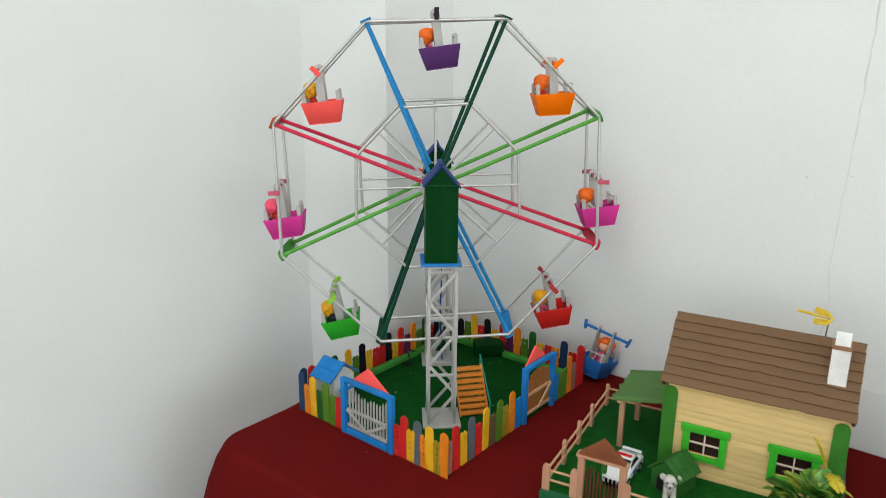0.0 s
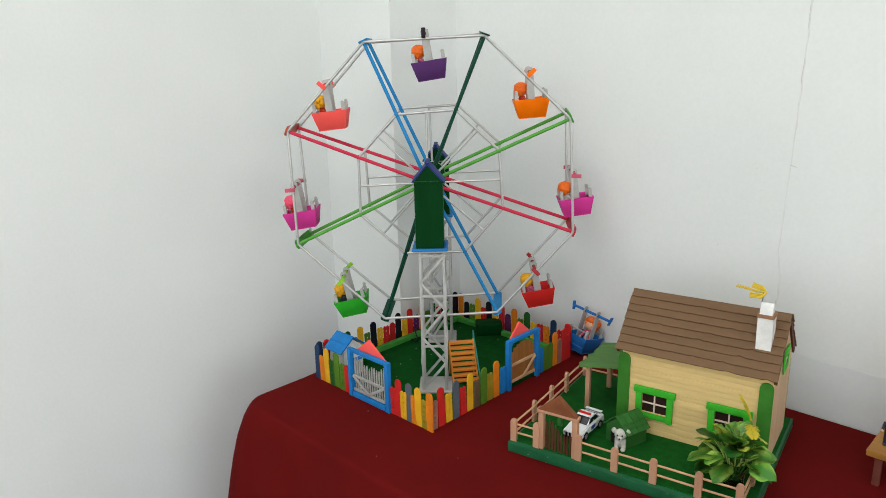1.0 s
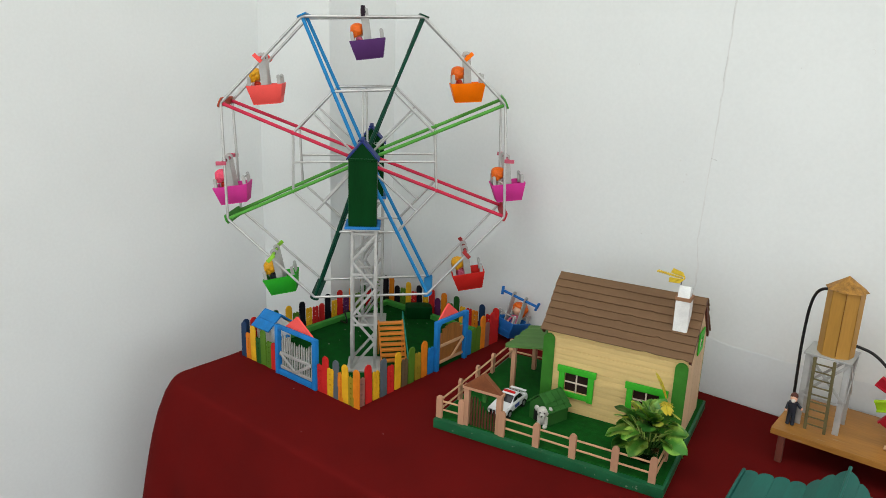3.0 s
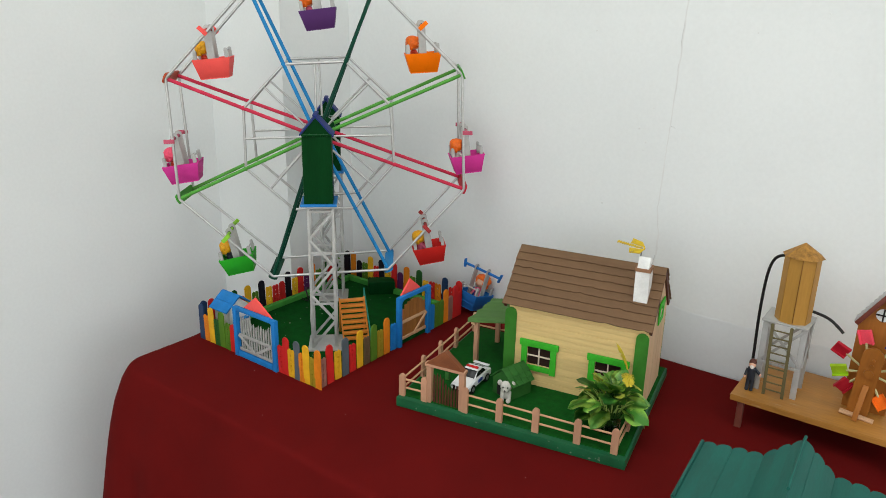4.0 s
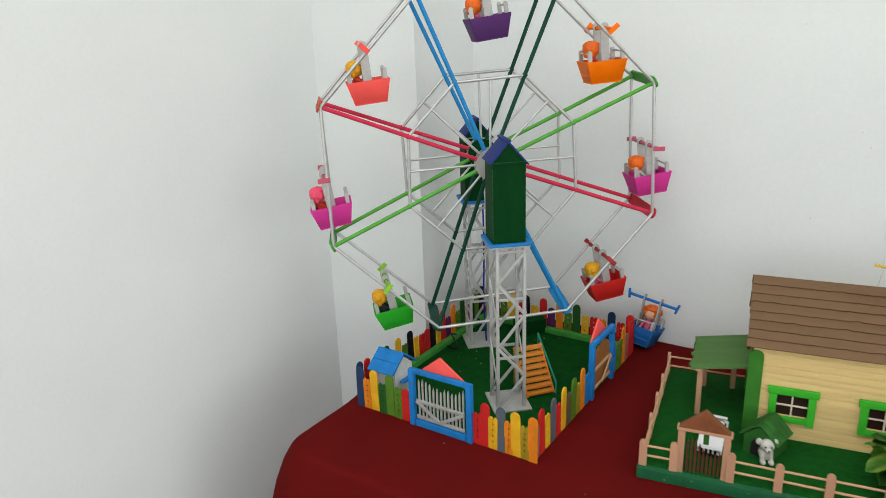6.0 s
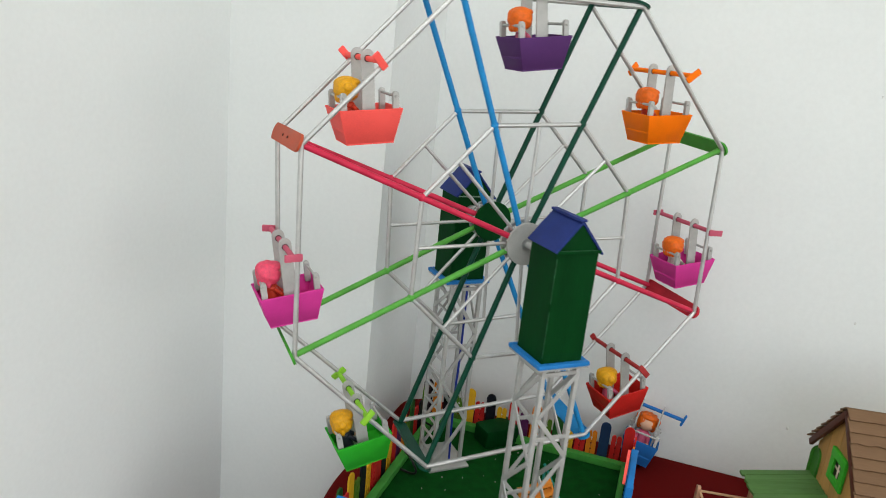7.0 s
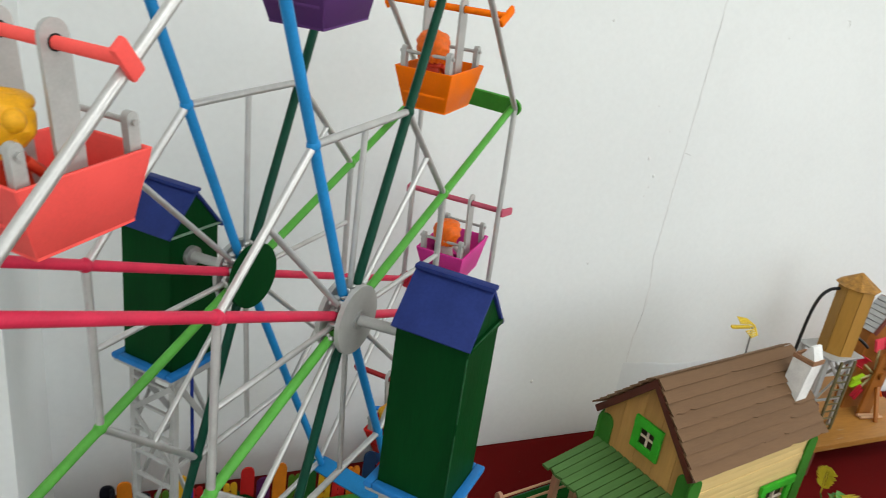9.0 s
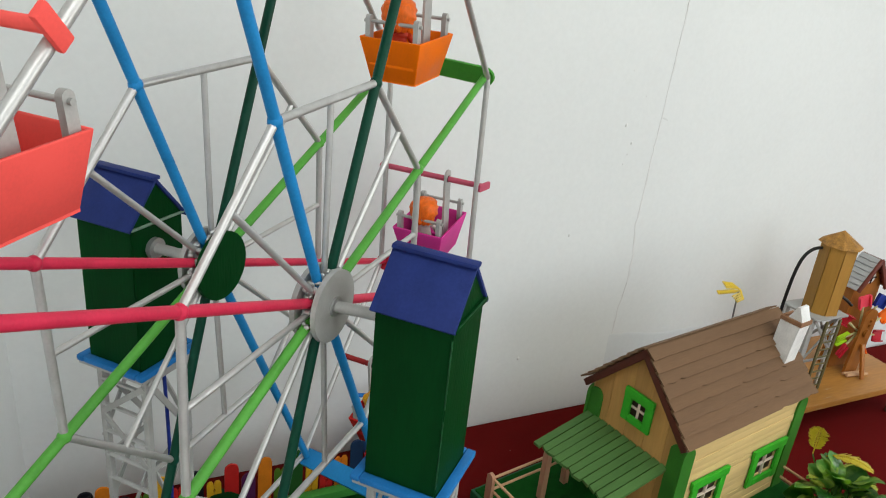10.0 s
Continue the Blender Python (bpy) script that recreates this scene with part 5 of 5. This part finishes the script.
def toy_car():
    c = root("toy_car", HOUSE @ pose(0.093, 0.095, 0.0186, 0, 0, 86) @ Matrix.Scale(1.18, 4), "white die-cast police car with red light bar on the lawn", "toy car")
    # side outline along x (front at -x), in x and z
    wd = 0.029
    low = [(-0.035, 0.006), (-0.036, 0.011), (-0.034, 0.0145), (-0.014, 0.0175), (0.022, 0.0182), (0.0345, 0.0170), (0.036, 0.010), (0.034, 0.006)]
    b = plate(low, wd, pose(0, -wd / 2, 0))
    bmesh.ops.bevel(b, geom=[e for e in b.edges], offset=0.0014, segments=2, affect="EDGES")
    part("body", b, M["car_white"], c, "white enamel body")
    cab = [(-0.014, 0.0170), (-0.003, 0.0265), (0.012, 0.0270), (0.0255, 0.0178)]
    b = bmesh.new()
    hw0, hw1 = 0.0132, 0.0105
    L = [[b.verts.new((x, s * (hw0 if z < 0.02 else hw1), z)) for x, z in cab] for s in (-1, 1)]
    b.faces.new(L[0]), b.faces.new(L[1][::-1])
    for i in range(4):
        b.faces.new((L[0][i], L[1][i], L[1][(i + 1) % 4], L[0][(i + 1) % 4]))
    bmesh.ops.recalc_face_normals(b, faces=b.faces[:])
    bmesh.ops.bevel(b, geom=b.edges[:], offset=0.0010, segments=2, affect="EDGES")
    part("cabin", b, M["car_white"], c)
    part("windscreen", flat_bar((-0.0128, 0, 0.0182), (-0.0038, 0, 0.0262), 0.0215, 0.0012, (-0.7, 0, 0.7)), M["car_black"], c, "black tinted windscreen")
    part("rear_window", flat_bar((0.0245, 0, 0.0186), (0.0130, 0, 0.0264), 0.0200, 0.0012, (0.6, 0, 0.8)), M["car_black"], c)
    for s in (-1, 1):
        for q in (((-0.0105, 0.0187), (-0.0030, 0.0252), (0.0035, 0.0254), (0.0035, 0.0187)), ((0.0052, 0.0187), (0.0052, 0.0254), (0.0112, 0.0254), (0.0200, 0.0187))):
            b = plate(q, 0.0010)
            part("side_window", b, M["car_black"], c, "", None, at=Matrix.Translation((0, s * 0.0124 - 0.0005, 0)) @ pose(0, 0, 0, 0, 0, 0))
        part("door_marking", box((-0.006, s * (wd / 2 + 0.0002) - 0.0004, 0.0095), (0.006, s * (wd / 2 + 0.0002) + 0.0004, 0.0145), 0), M["car_blue"], c, "dark blue door marking")
        for x in (-0.022, 0.021):
            wh = part("wheel", rod((x, s * (wd / 2 - 0.006), 0.0064), (x, s * (wd / 2 + 0.0008), 0.0064), 0.0064, 18), M["tyre"], c, "black tyre")
            part("rim", rod((x, s * (wd / 2 - 0.001), 0.0064), (x, s * (wd / 2 + 0.0012), 0.0064), 0.0036, 12), M["tin"], wh)
        part("headlight", box((-0.0362, s * 0.0105 - 0.0025, 0.0105), (-0.0345, s * 0.0105 + 0.0025, 0.0135), 0.0004), M["tin"], c)
    for i in range(4):
        part("grille_bar", box((-0.0372, -0.009 + i * 0.0052, 0.0045), (-0.0355, -0.0062 + i * 0.0052, 0.013), 0.0003), M["car_black"], c)
    part("light_bar", box((0.0005, -0.0090, 0.0270), (0.0045, 0.0090, 0.0292), 0.0006), M["car_red"], c, "red light bar")
    part("spoiler", box((0.028, -0.0125, 0.0205), (0.0335, 0.0125, 0.0218), 0.0004), M["car_white"], c)


toy_car()


def plant():
    p = root("potted_plant", HOUSE @ pose(0.3400, 0.0640, 0.0186), "plastic plant with broad leaves and yellow ferns in a glass", "plant")
    cup = bmesh.new()
    prof = [(0.0, 0.0), (0.013, 0.0), (0.0150, 0.004), (0.0165, 0.030), (0.0150, 0.030), (0.0137, 0.005), (0.0, 0.004)]
    rings = [[cup.verts.new((r * math.cos(a), r * math.sin(a), z)) for a in [2 * math.pi * i / 20 for i in range(20)]] for r, z in prof[1:-1]]
    for a, b in zip(rings, rings[1:]):
        for i in range(20):
            cup.faces.new((a[i], a[(i + 1) % 20], b[(i + 1) % 20], b[i]))
    cup.faces.new(rings[0][::-1]), cup.faces.new(rings[-1])
    bmesh.ops.recalc_face_normals(cup, faces=cup.faces[:])
    part("glass", cup, M["glass"], p, "clear drinking glass")
    rnd = random.Random(21)
    def leaf(length, width, bend, fold, wave):
        """A broad leaf with a folded midrib and a wavy edge."""
        b = bmesh.new()
        n = 10
        rows = []
        for i in range(n + 1):
            t = i / n
            w = width * max(math.sin(math.pi * min(t * 0.97 + 0.03, 1)), 0) ** 0.62 * (1.12 - 0.32 * t) + 0.0004
            x, z = length * math.sin(bend * t) / bend, -length * (1 - math.cos(bend * t)) / bend
            row = []
            for s in (-1, -0.66, -0.33, 0, 0.33, 0.66, 1):
                edge = wave * length * math.sin(t * 11 + s * 1.7) * s * s
                row.append(b.verts.new((x, s * w, z + abs(s) * w * fold - (s * w) ** 2 * 18 + edge)))
            rows.append(row)
        for r0, r1 in zip(rows, rows[1:]):
            for k in range(6):
                b.faces.new((r0[k], r0[k + 1], r1[k + 1], r1[k]))
        bmesh.ops.solidify(b, geom=b.faces[:], thickness=0.0004)
        return b
    kinds = ((0.041, 0.0170, 0.8, 0.34, 0.045), (0.037, 0.0165, 1.0, 0.26, 0.06), (0.034, 0.0145, 0.7, 0.40, 0.04), (0.046, 0.0165, 0.9, 0.32, 0.05))
    shapes = [mesh_of(leaf(*k), "leaf", [M[mt]], 70) for k in kinds for mt in ("leaf", "leaf_pale", "leaf_deep")]
    for i in range(44):
        ring = i % 4
        az = i * 137.5 + rnd.uniform(-16, 16)
        z = (0.036, 0.046, 0.058, 0.066)[ring] + rnd.uniform(-0.004, 0.006)
        r = (0.024, 0.022, 0.016, 0.008)[ring] * rnd.uniform(0.75, 1.15)
        tilt = (-8, -22, -40, -58)[ring] + rnd.uniform(-14, 14)
        m = pose(r * math.cos(radians(az)), r * math.sin(radians(az)), z, 0, 0, az) @ pose(0, 0, 0, rnd.uniform(-48, 48), tilt, 0)
        s = rnd.uniform(0.75, 1.02)
        shade = rnd.choice((0, 1, 1, 1)) if ring < 2 else rnd.choice((0, 0, 1, 1, 2))
        part("leaf", shapes[3 * rnd.randrange(4) + shade], None, p, at=m @ Matrix.Diagonal((s, s, s, 1)))
        q = m.translation
        part("stem", rod((q.x * 0.2, q.y * 0.2, 0.012), (q.x, q.y, q.z), 0.0009, 5), M["stem"], p)
    # thin grassy sprigs between the leaves
    for i in range(16):
        az, up = 150 + i * 13 + rnd.uniform(-8, 8), rnd.uniform(35, 70)
        ln = rnd.uniform(0.030, 0.046)
        b = bmesh.new()
        add_rod(b, (0, 0, 0), (ln * 0.55, 0, 0.002), 0.0010, 5, 0.0012)
        add_rod(b, (ln * 0.55, 0, 0.002), (ln, 0, -0.001), 0.0012, 5, 0.0002)
        part("sprig", b, M["sprig"], p, "thin pale green sprig", at=pose(0.014 * math.cos(radians(az)), 0.014 * math.sin(radians(az)), 0.040, 0, 0, az) @ pose(0, 0, 0, 0, -up, 0))
    # feathery yellow fronds: an arching rib with opposite narrow pinnae
    def frond(length, curve, pin):
        b = bmesh.new()
        n = 22
        at = lambda t: Vector((length * math.sin(curve * t) / curve, 0, -length * (1 - math.cos(curve * t)) / curve))
        for i in range(n):
            add_rod(b, at(i / n), at((i + 1) / n), 0.0008, 5)
        for j in range(4, n + 1):
            t = j / n
            q, d = at(t), (at(t) - at(t - 0.05)).normalized()
            ll = pin * math.sin(math.pi * (0.22 + 0.70 * (t - 0.2) / 0.8)) ** 0.8 * rnd.uniform(0.85, 1.1)
            for s in (-1, 1):
                o = (Vector((0, s, 0)) + d * 0.75 + Vector((0, 0, rnd.uniform(-0.45, -0.10)))).normalized()
                side = d * 0.0015
                v = [q - side * 0.6, q + o * ll * 0.35 - side, q + o * ll * 0.75 - side * 0.9, q + o * ll, q + o * ll * 0.75 + side * 0.9, q + o * ll * 0.35 + side]
                top = [b.verts.new(c) for c in v]
                low = [b.verts.new(c - Vector((0, 0, 0.0004))) for c in v]
                b.faces.new(top), b.faces.new(low[::-1])
                for k in range(6):
                    b.faces.new((top[k], low[k], low[(k + 1) % 6], top[(k + 1) % 6]))
        bmesh.ops.recalc_face_normals(b, faces=b.faces[:])
        return b
    # place, heading, rise, length, arch, pinna length, roll: the two large yellow fronds first, then small green-yellow ones
    for n, (x, y, z, az, up, ln, curve, pin, roll) in enumerate((
            (0.010, 0.046, 0.078, 198, 84, 0.052, 0.55, 0.015, 0), (0.008, 0.030, 0.086, 290, 42, 0.050, 1.2, 0.014, 0),
            (0.006, 0.016, 0.076, 350, 30, 0.036, 0.9, 0.010, -30), (-0.012, 0.002, 0.056, 195, 40, 0.034, 0.8, 0.009, 25),
            (-0.010, 0.012, 0.060, 165, 50, 0.034, 0.6, 0.009, -20), (0.002, -0.008, 0.066, 300, 46, 0.028, 0.8, 0.009, 30))):
        m = pose(x, y, z, 0, 0, az) @ pose(0, 0, 0, 0, -up, 0) @ pose(0, 0, 0, roll, 0, 0)
        part("fern_frond", frond(ln, curve, pin), M["leaf_yellow" if n < 2 else "fern_green"], p, "yellow-green feathery frond", None, at=m)
        part("stem", rod((0, 0, 0.012), (x, y, z), 0.0009, 5), M["stem"], p)


plant()


# ---- the stand with water tank and mill ----
STAND_Z = 0.8085


def stand():
    s = root("display_stand", pose(0.72, 0.400, TABLE), "low honey-coloured board on red-brown legs", "stand")
    part("top", box((-0.133, -0.0745, 0.0480), (0.128, 0.085, 0.0585), 0.0015), M["ply"], s)
    for x in (-0.117, 0.100):
        for y in (-0.064, 0.072):
            part("leg", box((x - 0.005, y - 0.004, 0.0003), (x + 0.005, y + 0.004, 0.0480), 0.0008), M["legs"], s)


stand()


def water_tank():
    w = root("water_tank", pose(0.646, 0.3870, STAND_Z, 0, 0, 0), "honey wood water tank on a grey tower with a ladder", "water tower")
    deck = 0.1235
    part("deck", box((-0.038, -0.028, deck - 0.003), (0.029, 0.034, deck), 0.0006), M["silver_flat"], w, "grey deck")
    for x in (-0.032, 0.023):
        for y in (-0.018, 0.028):
            part("leg", box((x - 0.0045, y - 0.002, 0), (x + 0.0045, y + 0.002, deck - 0.003), 0.0005), M["silver_flat"], w)
    for a, b, f in (((0.0283, -0.018, 0.055), (0.0283, 0.028, deck - 0.006), (1, 0, 0)), ((0.0283, 0.028, 0.055), (0.0283, -0.018, deck - 0.006), (1, 0, 0)),
                    ((-0.031, -0.0207, 0.055), (0.0255, -0.0207, deck - 0.006), (0, -1, 0)), ((0.0255, -0.0217, 0.055), (-0.031, -0.0217, deck - 0.006), (0, -1, 0)),
                    ((-0.034, 0.0305, 0.055), (0.0255, 0.0305, deck - 0.006), (0, 1, 0)), ((-0.031, -0.0207, 0.05), (0.0255, -0.0207, 0.05), (0, -1, 0))):
        part("brace", flat_bar(a, b, 0.0042, 0.0014, f), M["silver_flat"], w)
    n, r, top = 8, 0.0256, 0.2275
    core = rod((0, 0, deck), (0, 0, top - 0.001), r - 0.004, 24)
    part("tank_core", core, M["mill"], w)
    for i in range(n):
        a0, a1 = 2 * math.pi * i / n + 0.2, 2 * math.pi * (i + 0.95) / n + 0.2
        b = bmesh.new()
        pts = []
        for a in (a0, a1):
            pts.append([b.verts.new((q * math.cos(a), q * math.sin(a), z)) for q, z in ((r, deck), (r, top), (r - 0.003, top), (r - 0.003, deck))])
        for p0, p1 in zip(pts, pts[1:]):
            for k in range(4):
                b.faces.new((p0[k], p1[k], p1[(k + 1) % 4], p0[(k + 1) % 4]))
        b.faces.new(pts[0]), b.faces.new(pts[-1][::-1])
        bmesh.ops.recalc_face_normals(b, faces=b.faces[:])
        part("stave", b, M["tank"], w)
    part("tank_roof", rod((0, 0, top), (0, 0, top + 0.0205), r + 0.0045, 8, 0.0005), M["tank_roof"], w, "low eight-sided wooden roof", None)
    for x in (-0.0205, 0.0070):
        part("ladder_rail", flat_bar((x + 0.003, -0.030, 0.0005), (x, -0.032, 0.121), 0.0045, 0.0028, (0, 1, 0)), M["ladder"], w, "khaki ladder rail")
    for i in range(9):
        k = (i + 0.8) / 9.6
        y = -0.030 - 0.002 * k
        part("ladder_rung", rod((-0.0175 - 0.003 * k, y, 0.121 * k), (0.0100 - 0.003 * k, y, 0.121 * k), 0.0013, 6), M["ladder"], w)
    tube("hose", ((-0.020, 0.010, 0.219), (-0.036, 0.014, 0.220), (-0.050, 0.020, 0.195), (-0.053, 0.022, 0.12), (-0.0510, 0.022, 0.05), (-0.050, 0.022, 0.004)), 0.0024, M["black"], w)["label"] = "black rubber hose"
    tube("hose", ((0.020, 0.008, 0.141), (0.040, 0.007, 0.139), (0.058, 0.004, 0.132), (0.072, 0.000, 0.120)), 0.0024, M["black"], w)["label"] = "black rubber hose"


water_tank()


def figure(m, label):
    b = bmesh.new()
    for s in (-1, 1):
        add_rod(b, (s * 0.0042, 0, 0.002), (s * 0.0035, 0, 0.022), 0.0038, 8, mi=2)
        add_ball(b, (s * 0.0044, -0.002, 0.002), (0.0038, 0.0058, 0.0022), mi=2, u=8, v=6)
        wrist = Vector((0.0165, -0.004, 0.0300) if s > 0 else (-0.0105, -0.006, 0.024))   # one arm reaches for the ladder
        add_rod(b, (s * 0.008, 0, 0.035), wrist, 0.0025, 8, mi=2)
        add_ball(b, wrist, 0.0026, mi=0, u=8, v=6)
    add_rod(b, (0, 0, 0.019), (0, 0, 0.037), 0.0075, 12, 0.0082, mi=2)
    add_ball(b, (0, 0, 0.0435), (0.0066, 0.0066, 0.0072), mi=0)
    add_ball(b, (0, 0.0012, 0.0460), (0.0072, 0.0070, 0.0062), mi=1)
    add_ball(b, (0, -0.0042, 0.0405), (0.0042, 0.0036, 0.0040), mi=3)
    ob = part("toy_figure", b, [M["skin"], M["hair_brown"], M["dress_dark"], M["dress_white"]], smooth=60)
    ob.matrix_world = m
    tagged(ob, label, "doll")


figure(pose(0.6065, 0.3570, STAND_Z, 0, 0, 5) @ Matrix.Diagonal((0.80, 0.80, 1.04, 1)), "small standing plastic man in a dark suit beside the ladder")


def mill():
    h = root("water_mill", pose(0.7625, 0.4100, STAND_Z), "tall amber stained wooden mill house with a steep roof", "mill house")
    w, d, e, r = 0.0292, 0.0095, 0.1420, 0.1870
    part("shell", plate(((-w, 0), (w, 0), (w, e), (0, r), (-w, e)), 2 * d, pose(0, -d, 0)), M["mill"], h, "amber wood walls", None)
    oz = 0.157
    part("round_window", rod((0.0, -d - 0.001, oz), (0.0, -d + 0.001, oz), 0.0098, 20), M["white"], h, "pale round window with a dark cross")
    for a, b in (((-0.0098, 0), (0.0098, 0)), ((0, -0.0098), (0, 0.0098))):
        part("window_bar", rod((a[0], -d - 0.002, oz + a[1]), (b[0], -d - 0.002, oz + b[1]), 0.0012, 6), M["dark"], h)
    for s in (-1, 1):
        a, b = Vector((s * 0.0315, 0, 0.1385)), Vector((0, 0, r + 0.0015))
        nrm = Vector((s * (b.z - a.z), 0, 0.0315)).normalized()
        for i in range(7):
            p, q = a + (b - a) * (i / 7), a + (b - a) * min((i + 1.25) / 7, 1)
            part("roof_board", flat_bar(p + nrm * 0.0034, q + nrm * 0.001, 0.032, 0.0020, nrm), M["millroof"] if s > 0 else M["tin"], h, "" if s > 0 else "grey roof board")
        part("verge", flat_bar(a + Vector((0, -0.0178, 0)), b + Vector((0, -0.0178, 0)), 0.0065, 0.004, (0, 1, 0)), M["millroof"], h, "red-brown verge")
    # wheel stand in front
    ws = part("paddle_wheel", plate(stick_outline(0.0285, 0.1120, 1, 10), 0.0042, pose(0, -0.002, 0.0)), M["mill"], h, "wooden post with coloured foam paddles", at=pose(-0.0060, -0.0300, 0, 0, 3.5, 0))
    hub_z = 0.071
    part("strut", flat_bar((0.000, -0.0235, 0.0005), (0.002, -0.0035, 0.052), 0.0075, 0.004, (0, 1, 0.4)), M["mill"], ws, "slanting wooden strut")
    for y in (-0.006, -0.012):
        part("foot", rod((-0.022, y, 0.003), (0.024, y - 0.003, 0.003), 0.0024, 8), M["rail"], ws, "pale wooden foot")
    part("hub", rod((0, -0.006, hub_z), (0, 0.012, hub_z), 0.0066, 16), M["mill"], ws)
    for z in (0.093, 0.084):
        part("peg", rod((0.002, -0.005, z), (0.002, 0.0, z), 0.0026, 10), M["mill"], ws)
    pads = ("lime_pad", "red_pad", "pink_pad", "blue_pad", "orange_pad", "red_pad", "orange_pad", "red_pad")
    angs = (193, 150, 106, 66, 28, -12, -57, 230)
    reach = (0.038, 0.048, 0.056, 0.058, 0.056, 0.052, 0.048, 0.040)
    for mat, a, far in zip(pads, angs, reach):
        ca, sa = math.cos(radians(a)), math.sin(radians(a))
        c = Vector((-0.001, 0.0085, hub_z - 0.003))
        o = Vector((ca, 0, sa))
        part("wheel_spoke", rod(c + o * 0.004, c + o * (far - 0.009), 0.0018, 6), M["pale_stick"], ws)
        m = Matrix.Translation(c + o * far) @ pose(0, 0, 0, 0, -a - 8, 0) @ pose(0, 0, 0, 76, 0, 0)
        b = box((-0.0110, -0.0085, -0.0012), (0.0110, 0.0085, 0.0012), 0.0004, m)
        for s in (-1, 1):
            add_box(b, (-0.0110, s * 0.0085 - 0.001, -0.001), (0.0110, s * 0.0085 + 0.001, 0.005), m, 0.0004)
        part("paddle", b, M[mat], ws, mat.replace("_pad", "") + " foam paddle")


mill()


def stick_lodge():
    """The teal stick roof whose far edge shows beside the stand: a ridge with a lower wing."""
    l = root("stick_lodge", pose(0.7250, -0.0206, TABLE, 0, 0, 3), "model lodge with white walls and a teal stick roof", "model house")
    def height(x):
        if x < -0.024:
            return 0.1500 + 0.145 * (x + 0.024)
        return 0.1840 - 0.92 * abs(x - 0.013) if x < 0.048 else 0.1509 - 0.04 * (x - 0.048)
    def back(x):
        return 0.042 - 0.032 * (x - 0.013)
    rnd = random.Random(3)
    for xa, xb, slope, count, ln in ((-0.0915, -0.024, 8.3, 4, 0.122), (0.0126, -0.024, 42.6, 3, 0.20), (0.0134, 0.048, -42.6, 3, 0.20), (0.048, 0.166, -2.3, 7, 0.20)):
        # sticks laid side by side on the wings and on the two steep slopes
        run = (xb - xa) / count
        for i in range(count):
            xm = xa + run * (i + 0.5)
            b = plate(stick_outline(abs(run) / math.cos(radians(slope)) * 1.03, ln, 1, 7), 0.0026, pose(0, 0, 0, -90, 0, 0))
            part("roof_stick", b, M["tealroof"], l, at=pose(xm, back(xm) - ln + rnd.uniform(-0.002, 0.002), height(xm) + 0.0060 - ln * 0.0524 + rnd.uniform(-0.0003, 0.0005), 3, 0, 0) @ pose(0, 0, 0, 0, -slope, 0))
    part("ridge_rod", rod((0.0131, 0.0425, 0.1912), (0.0126, -0.06, 0.1858), 0.0018, 8), M["tealroof"], l, "thin teal rod along the ridge")
    part("edge_rod", rod((-0.0915, 0.041, 0.1470), (-0.0915, -0.076, 0.1409), 0.0022, 8), M["tealroof"], l, "thin teal rod along the edge")
    part("wall", box((-0.080, -0.09, 0.0003), (0.13, 0.026, 0.136), 0.001), M["white"], l, "white card walls")
    part("gable", plate(((-0.018, 0.138), (0.044, 0.138), (0.013, 0.168)), 0.09, pose(0, -0.07, 0)), M["white"], l, "white card gable", None)


stick_lodge()
